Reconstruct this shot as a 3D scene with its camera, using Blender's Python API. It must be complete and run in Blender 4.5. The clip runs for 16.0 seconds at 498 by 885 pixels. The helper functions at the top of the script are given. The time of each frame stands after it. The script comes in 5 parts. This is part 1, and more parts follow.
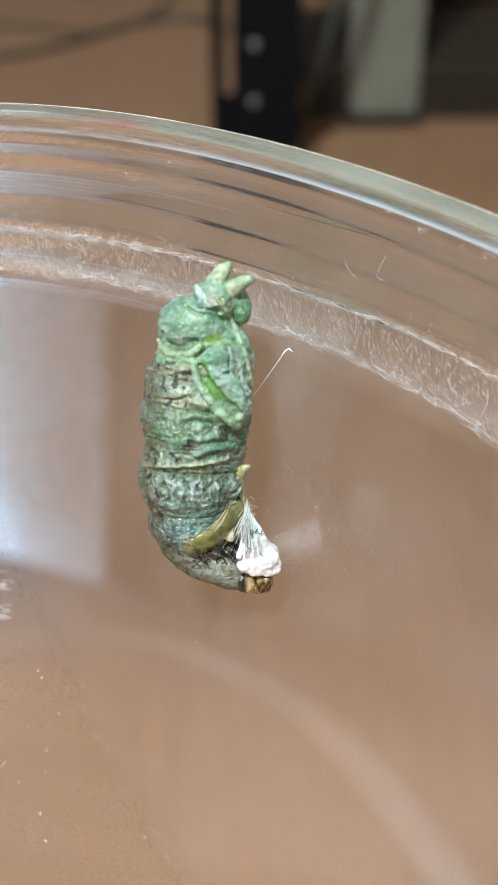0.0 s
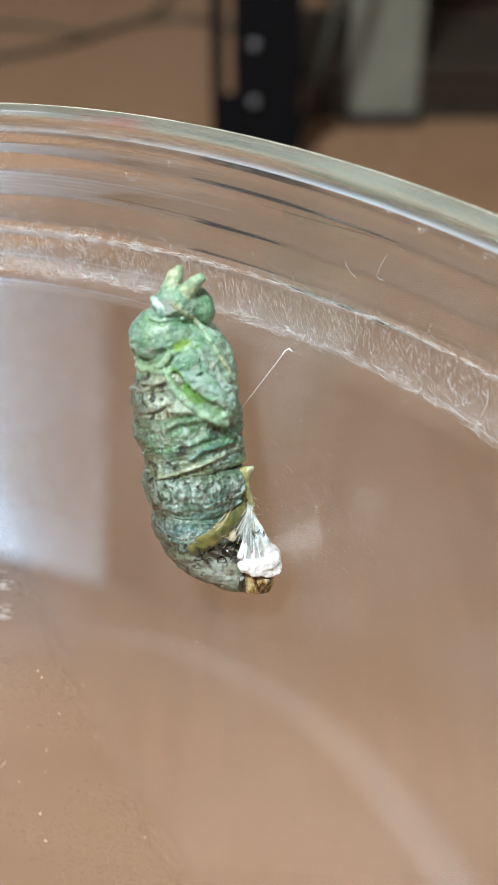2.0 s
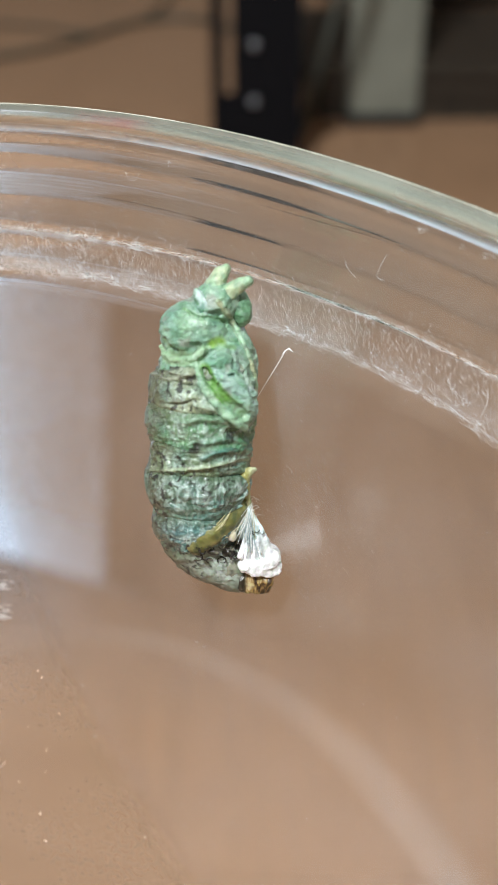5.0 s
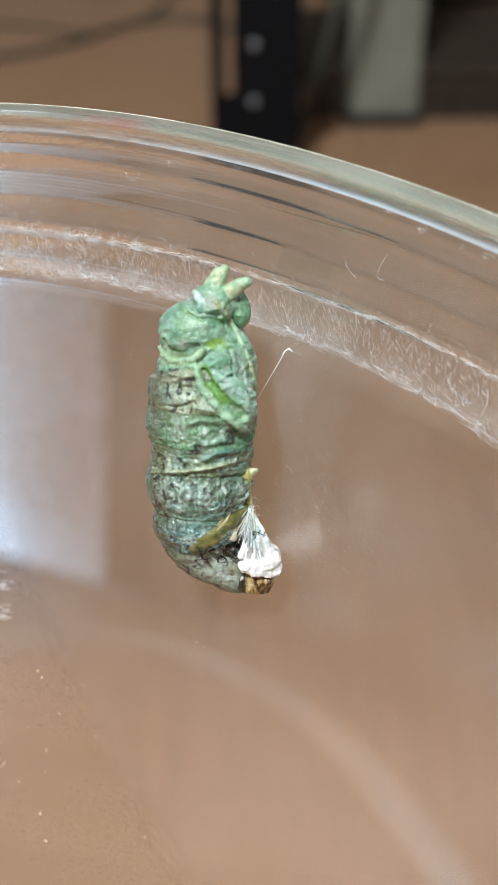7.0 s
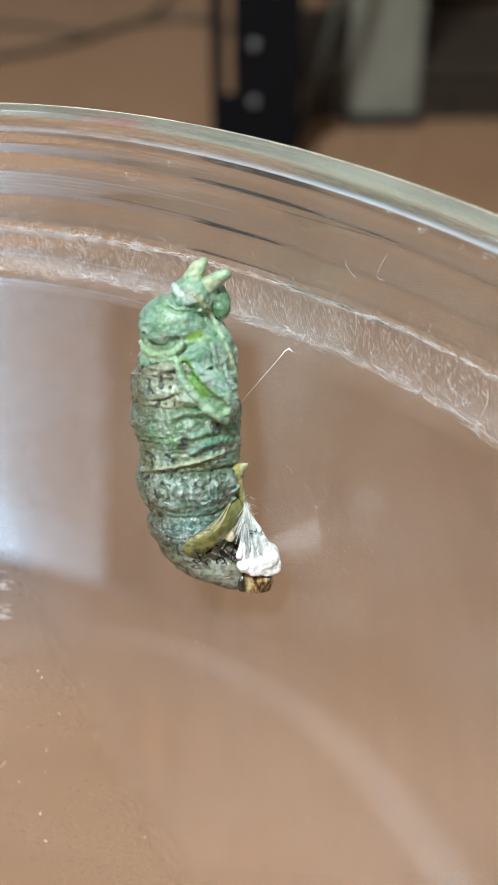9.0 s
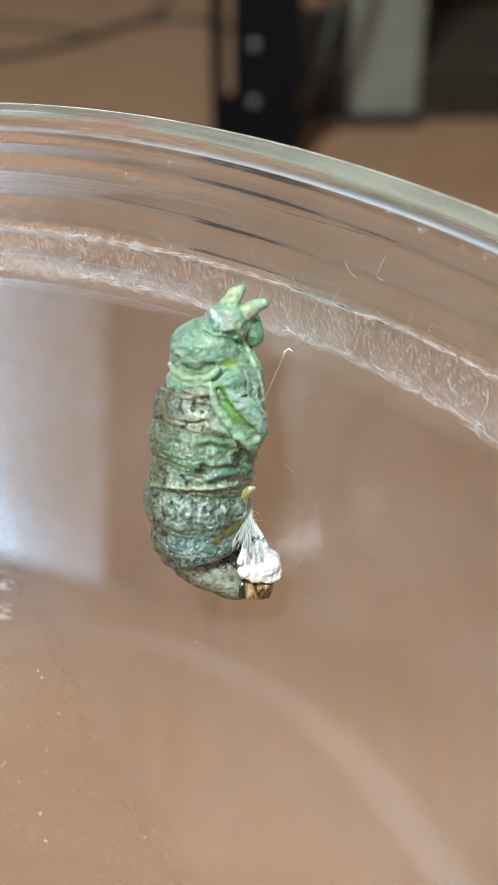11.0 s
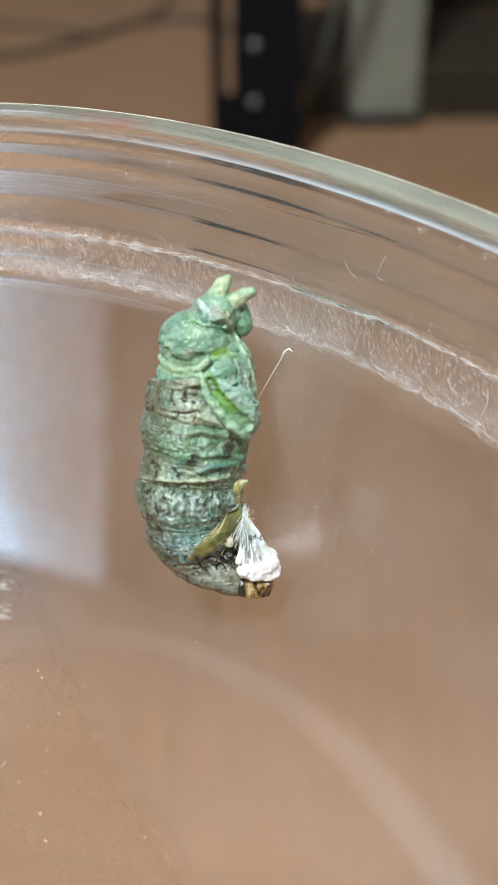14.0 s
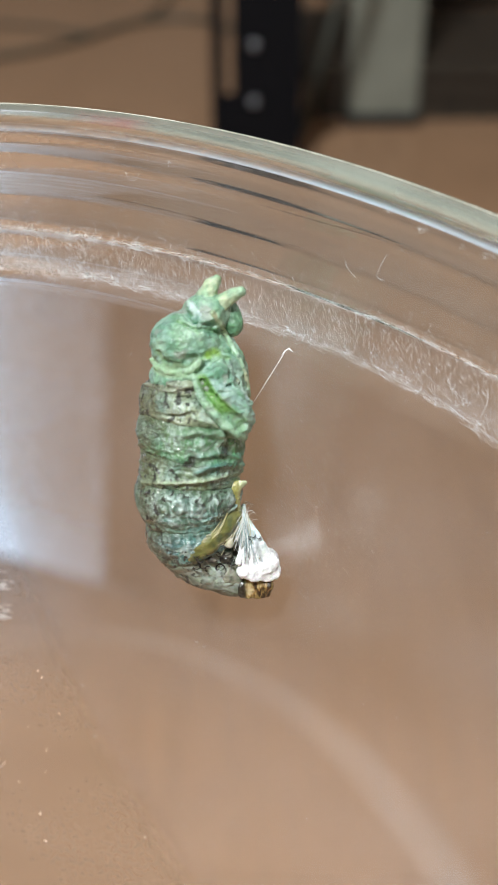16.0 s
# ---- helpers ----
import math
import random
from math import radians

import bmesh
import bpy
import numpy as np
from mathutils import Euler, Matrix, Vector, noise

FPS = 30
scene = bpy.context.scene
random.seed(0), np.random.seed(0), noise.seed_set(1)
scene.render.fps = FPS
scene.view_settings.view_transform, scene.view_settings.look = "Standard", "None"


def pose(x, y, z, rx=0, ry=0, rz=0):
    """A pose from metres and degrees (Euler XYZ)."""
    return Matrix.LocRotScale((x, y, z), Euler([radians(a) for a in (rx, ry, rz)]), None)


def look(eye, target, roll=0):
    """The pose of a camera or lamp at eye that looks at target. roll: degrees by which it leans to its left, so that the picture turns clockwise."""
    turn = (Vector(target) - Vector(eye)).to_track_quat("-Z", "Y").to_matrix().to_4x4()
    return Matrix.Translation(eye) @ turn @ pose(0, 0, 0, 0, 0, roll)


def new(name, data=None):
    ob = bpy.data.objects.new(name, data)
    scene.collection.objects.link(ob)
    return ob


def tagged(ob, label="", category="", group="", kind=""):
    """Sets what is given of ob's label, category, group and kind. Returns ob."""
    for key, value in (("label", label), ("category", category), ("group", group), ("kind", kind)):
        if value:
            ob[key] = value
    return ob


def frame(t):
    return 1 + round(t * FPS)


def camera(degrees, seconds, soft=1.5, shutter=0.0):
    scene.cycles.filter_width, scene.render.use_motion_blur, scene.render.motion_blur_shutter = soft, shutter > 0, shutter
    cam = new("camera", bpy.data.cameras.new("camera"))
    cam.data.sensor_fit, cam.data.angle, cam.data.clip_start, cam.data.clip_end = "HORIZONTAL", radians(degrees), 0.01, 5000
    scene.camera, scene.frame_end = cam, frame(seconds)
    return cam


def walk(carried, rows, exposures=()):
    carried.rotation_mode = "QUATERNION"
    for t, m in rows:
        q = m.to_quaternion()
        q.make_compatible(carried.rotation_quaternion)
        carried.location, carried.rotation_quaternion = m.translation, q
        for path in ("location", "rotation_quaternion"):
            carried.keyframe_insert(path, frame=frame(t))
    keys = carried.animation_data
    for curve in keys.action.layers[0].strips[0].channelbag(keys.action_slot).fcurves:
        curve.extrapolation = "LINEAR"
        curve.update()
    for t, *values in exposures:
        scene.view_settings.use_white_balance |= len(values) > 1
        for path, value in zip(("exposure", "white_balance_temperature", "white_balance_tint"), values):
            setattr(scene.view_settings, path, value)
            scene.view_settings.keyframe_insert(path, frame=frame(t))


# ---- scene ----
TAU = 2 * math.pi
EYE = Vector((0.0, 0.0, 0.3275))      # the camera stands still, a third of a metre above the floor
PITCH = 32.0                          # degrees it looks down
FOCAL = 0.5 / math.tan(radians(12.0))  # picture widths

cam = camera(24.0, 16.0, soft=1.45, shutter=0.5)
cam.data.dof.use_dof = True
cam.data.dof.focus_distance = 0.1045
cam.data.dof.aperture_fstop = 42.0
CAM_POSE = pose(EYE.x, EYE.y, EYE.z, 90.0 - PITCH, 0, 0)
walk(cam, [(0.0, CAM_POSE), (16.0, CAM_POSE)], [(0.0, 0.0), (16.0, 0.0)])

# ---- world and light ----
world = bpy.data.worlds.new("sky")
scene.world = world
world.use_nodes = True
sky = world.node_tree.nodes.new("ShaderNodeTexSky")
sky.sky_type, sky.sun_disc = "NISHITA", False
sky.sun_elevation, sky.sun_rotation = radians(35), radians(250)
world.node_tree.links.new(sky.outputs[0], world.node_tree.nodes["Background"].inputs[0])
world.node_tree.nodes["Background"].inputs[1].default_value = 0.05


def area_light(name, m, sx, sy, power, colour):
    data = bpy.data.lights.new(name, "AREA")
    data.shape, data.size, data.size_y, data.energy, data.color = "RECTANGLE", sx, sy, power, colour
    ob = new(name, data)
    ob.matrix_basis = m
    return ob


# daylight through the glazed door, and an added overhead key light without a seen source
area_light("door_daylight", look((-2.66, -0.50, 1.05), (0, -0.50, 1.05)), 1.95, 2.08, 9.6, (0.72, 0.83, 1.0))
area_light("overhead_key_light", look((-0.55, -1.15, 2.36), (-0.3, -0.1, 0.0)), 0.36, 0.36, 102.0, (0.925, 0.985, 1.0))


# ---- materials ----
def material(name):
    m = bpy.data.materials.new(name)
    m.use_nodes = True
    return m, m.node_tree.nodes, m.node_tree.links, m.node_tree.nodes["Principled BSDF"]


def mix_colour(nodes, links, fac, a, b):
    n = nodes.new("ShaderNodeMix")
    n.data_type = "RGBA"
    links.new(fac, n.inputs[0])
    for socket, value in ((n.inputs[6], a), (n.inputs[7], b)):
        if isinstance(value, tuple):
            socket.default_value = (*value, 1)
        else:
            links.new(value, socket)
    return n.outputs[2]


def noise_fac(nodes, links, scale, detail=4.0, lo=0.35, hi=0.65, stretch=(1, 1, 1), space="Object"):
    co, mp = nodes.new("ShaderNodeTexCoord"), nodes.new("ShaderNodeMapping")
    mp.inputs["Scale"].default_value = stretch
    links.new(co.outputs[space], mp.inputs[0])
    n = nodes.new("ShaderNodeTexNoise")
    n.inputs["Scale"].default_value, n.inputs["Detail"].default_value = scale, detail
    links.new(mp.outputs[0], n.inputs[0])
    r = nodes.new("ShaderNodeMapRange")
    r.inputs[1].default_value, r.inputs[2].default_value = lo, hi
    links.new(n.outputs[0], r.inputs[0])
    return r.outputs[0]


def add_bump(nodes, links, bsdf, fac, strength, distance):
    b = nodes.new("ShaderNodeBump")
    b.inputs["Strength"].default_value, b.inputs["Distance"].default_value = strength, distance
    links.new(fac, b.inputs["Height"])
    links.new(b.outputs[0], bsdf.inputs["Normal"])


def two_tone(name, a, b, scale, rough, metal=0.0, stretch=(1, 1, 1), bump=0.2, distance=0.001, detail=5.0, lo=0.3, hi=0.7):
    m, nodes, links, bsdf = material(name)
    fac = noise_fac(nodes, links, scale, detail, lo, hi, stretch)
    links.new(mix_colour(nodes, links, fac, a, b), bsdf.inputs["Base Color"])
    bsdf.inputs["Roughness"].default_value, bsdf.inputs["Metallic"].default_value = rough, metal
    add_bump(nodes, links, bsdf, fac, bump, distance)
    return m


def floor_wood():
    m, nodes, links, bsdf = material("floor_wood")
    grain = noise_fac(nodes, links, 14.0, 8.0, 0.3, 0.7, (14, 0.9, 1))
    broad = noise_fac(nodes, links, 2.3, 3.0, 0.3, 0.7, (1.5, 0.7, 1))
    base = mix_colour(nodes, links, grain, (0.213, 0.122, 0.068), (0.332, 0.195, 0.113))
    worn = mix_colour(nodes, links, broad, base, (0.298, 0.177, 0.105))
    info = nodes.new("ShaderNodeObjectInfo")
    hsv = nodes.new("ShaderNodeHueSaturation")
    rng = nodes.new("ShaderNodeMapRange")
    rng.inputs[3].default_value, rng.inputs[4].default_value = 0.96, 1.04
    links.new(info.outputs["Random"], rng.inputs[0])
    links.new(rng.outputs[0], hsv.inputs["Value"])
    links.new(worn, hsv.inputs["Color"])
    links.new(hsv.outputs[0], bsdf.inputs["Base Color"])
    bsdf.inputs["Roughness"].default_value = 0.46
    bsdf.inputs["Specular IOR Level"].default_value = 0.22
    add_bump(nodes, links, bsdf, grain, 0.15, 0.0006)
    return m


def clear_plastic(name, tint, rough, haze, film_tone=(0.75, 0.74, 0.72), speck=0.0):
    """Clear moulded plastic with a thin film of dust and painted haze on it."""
    m, nodes, links, bsdf = material(name)
    bsdf.inputs["Base Color"].default_value = (*tint, 1)
    bsdf.inputs["Transmission Weight"].default_value = 1.0
    bsdf.inputs["Roughness"].default_value = rough
    bsdf.inputs["IOR"].default_value = 1.49
    dust = nodes.new("ShaderNodeBsdfDiffuse")
    dust.inputs[0].default_value = (*film_tone, 1)
    mixer = nodes.new("ShaderNodeMixShader")
    broad, fine = noise_fac(nodes, links, 55.0, 4.0, 0.2, 0.8), noise_fac(nodes, links, 1700.0, 2.0, 0.42, 0.72)
    both = nodes.new("ShaderNodeMath")
    both.operation = "MULTIPLY_ADD"
    both.inputs[1].default_value = speck
    links.new(fine, both.inputs[0])
    links.new(broad, both.inputs[2])
    fac = both.outputs[0]
    scale = nodes.new("ShaderNodeMath")
    scale.operation = "MULTIPLY"
    scale.inputs[1].default_value = haze
    links.new(fac, scale.inputs[0])
    links.new(scale.outputs[0], mixer.inputs[0])
    links.new(bsdf.outputs[0], mixer.inputs[1])
    links.new(dust.outputs[0], mixer.inputs[2])
    links.new(mixer.outputs[0], nodes["Material Output"].inputs[0])
    return m


def film(name, colour, amount, scale):
    """A thin whitish film on clear plastic: mostly see-through."""
    m, nodes, links, bsdf = material(name)
    bsdf.inputs["Base Color"].default_value = (*colour, 1)
    bsdf.inputs["Roughness"].default_value = 0.6
    clear = nodes.new("ShaderNodeBsdfTransparent")
    mixer = nodes.new("ShaderNodeMixShader")
    attr = nodes.new("ShaderNodeAttribute")
    attr.attribute_name = "amount"
    fac = noise_fac(nodes, links, scale, 5.0, 0.2, 0.8)
    k = nodes.new("ShaderNodeMath")
    k.operation = "MULTIPLY"
    links.new(fac, k.inputs[0])
    links.new(attr.outputs["Fac"], k.inputs[1])
    k2 = nodes.new("ShaderNodeMath")
    k2.operation = "MULTIPLY"
    k2.inputs[1].default_value = amount
    links.new(k.outputs[0], k2.inputs[0])
    links.new(k2.outputs[0], mixer.inputs[0])
    links.new(clear.outputs[0], mixer.inputs[1])
    links.new(bsdf.outputs[0], mixer.inputs[2])
    links.new(mixer.outputs[0], nodes["Material Output"].inputs[0])
    return m


def skin(name, rough, sss, grain=1500.0, bump=0.5, value=1.0, coat=0.55):
    """Soft moist insect skin; pigment, with painted sheen and crease shade, comes from the mesh."""
    m, nodes, links, bsdf = material(name)
    attr = nodes.new("ShaderNodeAttribute")
    attr.attribute_name = "pigment_shade"
    fine = noise_fac(nodes, links, grain, 4.0, 0.3, 0.7)
    mid = noise_fac(nodes, links, 420.0, 4.0, 0.35, 0.7)
    hsv = nodes.new("ShaderNodeHueSaturation")
    rng = nodes.new("ShaderNodeMapRange")
    rng.inputs[3].default_value, rng.inputs[4].default_value = 0.76 * value, 1.2 * value
    links.new(fine, rng.inputs[0])
    links.new(rng.outputs[0], hsv.inputs["Value"])
    links.new(attr.outputs["Color"], hsv.inputs["Color"])
    links.new(hsv.outputs[0], bsdf.inputs["Base Color"])
    rr = nodes.new("ShaderNodeMapRange")
    rr.inputs[3].default_value, rr.inputs[4].default_value = rough - 0.12, rough + 0.15
    links.new(mid, rr.inputs[0])
    links.new(rr.outputs[0], bsdf.inputs["Roughness"])
    bsdf.inputs["Subsurface Weight"].default_value = sss
    bsdf.inputs["Subsurface Radius"].default_value = (0.6, 1.0, 0.5)
    bsdf.inputs["Subsurface Scale"].default_value = 0.0006
    bsdf.inputs["Coat Weight"].default_value = coat
    bsdf.inputs["Coat Roughness"].default_value = 0.15
    crease = noise_fac(nodes, links, 620.0, 6.0, 0.3, 0.7, (0.8, 2.3, 0.8))
    both = nodes.new("ShaderNodeMath")
    both.operation = "MULTIPLY_ADD"
    both.inputs[1].default_value = 1.4
    links.new(crease, both.inputs[0])
    links.new(fine, both.inputs[2])
    add_bump(nodes, links, bsdf, both.outputs[0], bump, 0.00008)
    links.new(bsdf.inputs["Normal"].links[0].from_socket, bsdf.inputs["Coat Normal"])
    return m


FLOOR_WOOD = floor_wood()

WALL_PAINT = two_tone("wall_paint", (0.33, 0.29, 0.25), (0.38, 0.34, 0.30), 9.0, 0.85)
CEILING_PAINT = two_tone("ceiling_paint", (0.74, 0.73, 0.70), (0.80, 0.79, 0.77), 7.0, 0.9)
BLACK_STEEL = two_tone("black_powder_coated_steel", (0.003, 0.003, 0.004), (0.006, 0.006, 0.008), 160.0, 0.55, 0.0, bump=0.25, distance=0.0004)
BLACK_STEEL.node_tree.nodes["Principled BSDF"].inputs["Specular IOR Level"].default_value = 0.1
ZINC = two_tone("zinc_plated_steel", (0.20, 0.21, 0.23), (0.34, 0.35, 0.38), 240.0, 0.45, 0.85)
GREY_BOARD = two_tone("grey_laminate", (0.155, 0.155, 0.125), (0.205, 0.205, 0.165), 20.0, 0.6)
BRACE_STEEL = two_tone("grey_green_steel", (0.05, 0.058, 0.052), (0.07, 0.08, 0.07), 60.0, 0.45)
DARK_WOOD = two_tone("dark_stained_wood", (0.020, 0.014, 0.009), (0.036, 0.025, 0.016), 25.0, 0.6, stretch=(6, 1, 1))
DARK_CLOTH = two_tone("dark_cloth", (0.006, 0.005, 0.005), (0.012, 0.010, 0.009), 180.0, 0.9)
CURTAIN_CLOTH = two_tone("brown_curtain_cloth", (0.10, 0.065, 0.042), (0.14, 0.09, 0.06), 120.0, 0.9)
CABLE_RUBBER = two_tone("grey_cable_sheath", (0.06, 0.052, 0.036), (0.085, 0.07, 0.05), 150.0, 0.55)
# the panel's bluish dust film also carries reflected haze in its tone
PANEL_PLASTIC = clear_plastic("clear_plastic_panel", (0.985, 0.985, 0.985), 0.015, 0.032, (0.70, 0.73, 0.80), 0.25)
STEP_PLASTIC = clear_plastic("scuffed_clear_plastic", (0.97, 0.97, 0.97), 0.03, 0.08)
RIM_PLASTIC = clear_plastic("clear_plastic_band", (0.95, 0.965, 0.955), 0.02, 0.055)
BEAD_PLASTIC = clear_plastic("milky_plastic_rim", (0.93, 0.98, 0.95), 0.12, 0.62, (0.38, 0.41, 0.35))
LIP_HIGHLIGHT = clear_plastic("lip_highlight_plastic", (0.96, 0.98, 1.0), 0.08, 0.9, (0.60, 0.74, 0.86))
RING_REFLECTION = film("ring_reflection_film", (0.85, 0.85, 0.86), 0.20, 90.0)
SILK_FILM = film("silk_film", (0.80, 0.82, 0.86), 0.34, 260.0)
NET_CLOTH = film("white_net_cloth", (0.75, 0.74, 0.76), 0.62, 6.0)
RED_GLINT = film("red_glint_film", (0.65, 0.10, 0.12), 0.42, 300.0)
SMEAR_REFLECTION = film("smear_reflection_film", (0.78, 0.77, 0.78), 0.22, 320.0)
GROOVE_REFLECTION = film("dark_groove_reflection", (0.02, 0.018, 0.016), 0.9, 700.0)
HAIR = film("fine_silk_hair", (0.9, 0.9, 0.9), 0.95, 500.0)
CREAM_EDGE = two_tone("cream_edge_plastic", (0.55, 0.54, 0.42), (0.80, 0.79, 0.68), 700.0, 0.5, bump=0.0)
SILK = two_tone("white_silk", (0.75, 0.75, 0.72), (0.9, 0.9, 0.88), 900.0, 0.4, bump=0.0)
SKIN = skin("green_pupa_skin", 0.32, 0.08, 2800.0, 1.15, 0.98, 1.0)
THORAX_SKIN = skin("green_thorax_skin", 0.44, 0.14, 2400.0, 1.0, 1.0, 0.5)
TAIL_SKIN = skin("grey_pupa_skin", 0.42, 0.25, 1500.0, 0.8, 0.88, 0.35)
WHITE_SILK = skin("white_silk_pad", 0.7, 0.1, 2500.0, 0.45, 1.0, 0.05)
DARK_BRISTLE = two_tone("black_bristle", (0.008, 0.007, 0.006), (0.03, 0.024, 0.018), 900.0, 0.35, bump=0.0)
BLUE_SILK = two_tone("blue_grey_silk", (0.25, 0.36, 0.38), (0.45, 0.56, 0.58), 900.0, 0.4, bump=0.0)
STRAW = two_tone("straw_yellow_fibre", (0.45, 0.40, 0.17), (0.68, 0.63, 0.40), 900.0, 0.4, bump=0.0)


# ---- building helpers ----
def part(name, verts, faces, mat, parent=None, label="", smooth=True, colours=None, amount=None):
    me = bpy.data.meshes.new(name)
    me.from_pydata([tuple(v) for v in verts], [], [tuple(f) for f in faces])
    me.materials.append(mat)
    if smooth:
        me.polygons.foreach_set("use_smooth", [True] * len(me.polygons))
    if colours is not None:
        at = me.attributes.new("pigment_shade", "FLOAT_COLOR", "POINT")
        at.data.foreach_set("color", np.c_[np.clip(colours, 0.003, 0.9), np.ones(len(colours))].astype(np.float32).ravel())
    if amount is not None:
        at = me.attributes.new("amount", "FLOAT", "POINT")
        at.data.foreach_set("value", np.asarray(amount, np.float32))
    me.update()
    ob = new(name, me)
    ob.parent = parent
    if label:
        ob["label"] = label
    return ob


def from_bmesh(name, bm, mat, parent=None, label="", smooth=False):
    me = bpy.data.meshes.new(name)
    bm.normal_update()
    bm.to_mesh(me)
    bm.free()
    me.materials.append(mat)
    if smooth:
        me.polygons.foreach_set("use_smooth", [True] * len(me.polygons))
    ob = new(name, me)
    ob.parent = parent
    if label:
        ob["label"] = label
    return ob


def add_box(bm, x0, x1, y0, y1, z0, z1, bevel=0.0):
    made = bmesh.ops.create_cube(bm, size=1, matrix=Matrix.LocRotScale(((x0 + x1) / 2, (y0 + y1) / 2, (z0 + z1) / 2), None, (x1 - x0, y1 - y0, z1 - z0)))
    if bevel:
        edges = {e for v in made["verts"] for e in v.link_edges}
        bmesh.ops.bevel(bm, geom=list(edges), offset=bevel, segments=2, affect="EDGES")


def tube(points, radii, sides=8):
    """Vertices and faces of a tapered tube along a line of points, closed at both ends."""
    P = np.array([tuple(p) for p in points], float)
    T = np.gradient(P, axis=0)
    T /= np.linalg.norm(T, axis=1)[:, None] + 1e-12
    ref = np.array((0.31, 0.17, 0.93))
    A = np.cross(T, ref)
    A /= np.linalg.norm(A, axis=1)[:, None] + 1e-12
    B = np.cross(T, A)
    ang = np.arange(sides) * TAU / sides
    R = np.broadcast_to(np.asarray(radii, float), (len(P),))
    V = P[:, None] + R[:, None, None] * (np.cos(ang)[None, :, None] * A[:, None] + np.sin(ang)[None, :, None] * B[:, None])
    n = len(P)
    faces = [(i * sides + j, i * sides + (j + 1) % sides, (i + 1) * sides + (j + 1) % sides, (i + 1) * sides + j) for i in range(n - 1) for j in range(sides)]
    faces += [tuple(reversed(range(sides))), tuple(range((n - 1) * sides, n * sides))]
    return V.reshape(-1, 3), faces


def smooth_line(points, count):
    """A Catmull-Rom curve through the points."""
    P = np.array([tuple(p) for p in points], float)
    P = np.vstack([2 * P[0] - P[1], P, 2 * P[-1] - P[-2]])
    out = []
    for s in np.linspace(0, len(P) - 3 - 1e-6, count):
        i, t = int(s), s - int(s)
        a, b, c, d = P[i:i + 4]
        out.append(0.5 * (2 * b + (c - a) * t + (2 * a - 5 * b + 4 * c - d) * t * t + (3 * b - a - 3 * c + d) * t ** 3))
    return np.array(out)


def lattice(ix, iy, iz, seed):
    h = (ix.astype(np.int64) * 374761393 + iy.astype(np.int64) * 668265263 + iz.astype(np.int64) * 2147483647 + seed * 974711) & 0xFFFFFFFF
    h = ((h ^ (h >> 13)) * 1274126177) & 0xFFFFFFFF
    return ((h ^ (h >> 16)) & 0xFFFF) / 65535.0


def vnoise(P, freq, seed=0):
    """Smooth value noise in 0..1 at an array of points."""
    Q = np.asarray(P, float) * freq + 1000.0
    I = np.floor(Q).astype(np.int64)
    F = Q - I
    F = F * F * (3 - 2 * F)
    out = 0.0
    for dx in (0, 1):
        for dy in (0, 1):
            for dz in (0, 1):
                w = np.where(dx, F[..., 0], 1 - F[..., 0]) * np.where(dy, F[..., 1], 1 - F[..., 1]) * np.where(dz, F[..., 2], 1 - F[..., 2])
                out = out + w * lattice(I[..., 0] + dx, I[..., 1] + dy, I[..., 2] + dz, seed)
    return out


def fbm(P, freq, seed=0, octaves=3):
    return sum(vnoise(P, freq * 2 ** k, seed + 7 * k) * 0.5 ** k for k in range(octaves)) / sum(0.5 ** k for k in range(octaves))


def step(a, b, x):
    t = np.clip((x - a) / (b - a), 0, 1)
    return t * t * (3 - 2 * t)


def blend(a, b, f):
    return np.asarray(a) * (1 - f[:, None]) + np.asarray(b) * f[:, None]


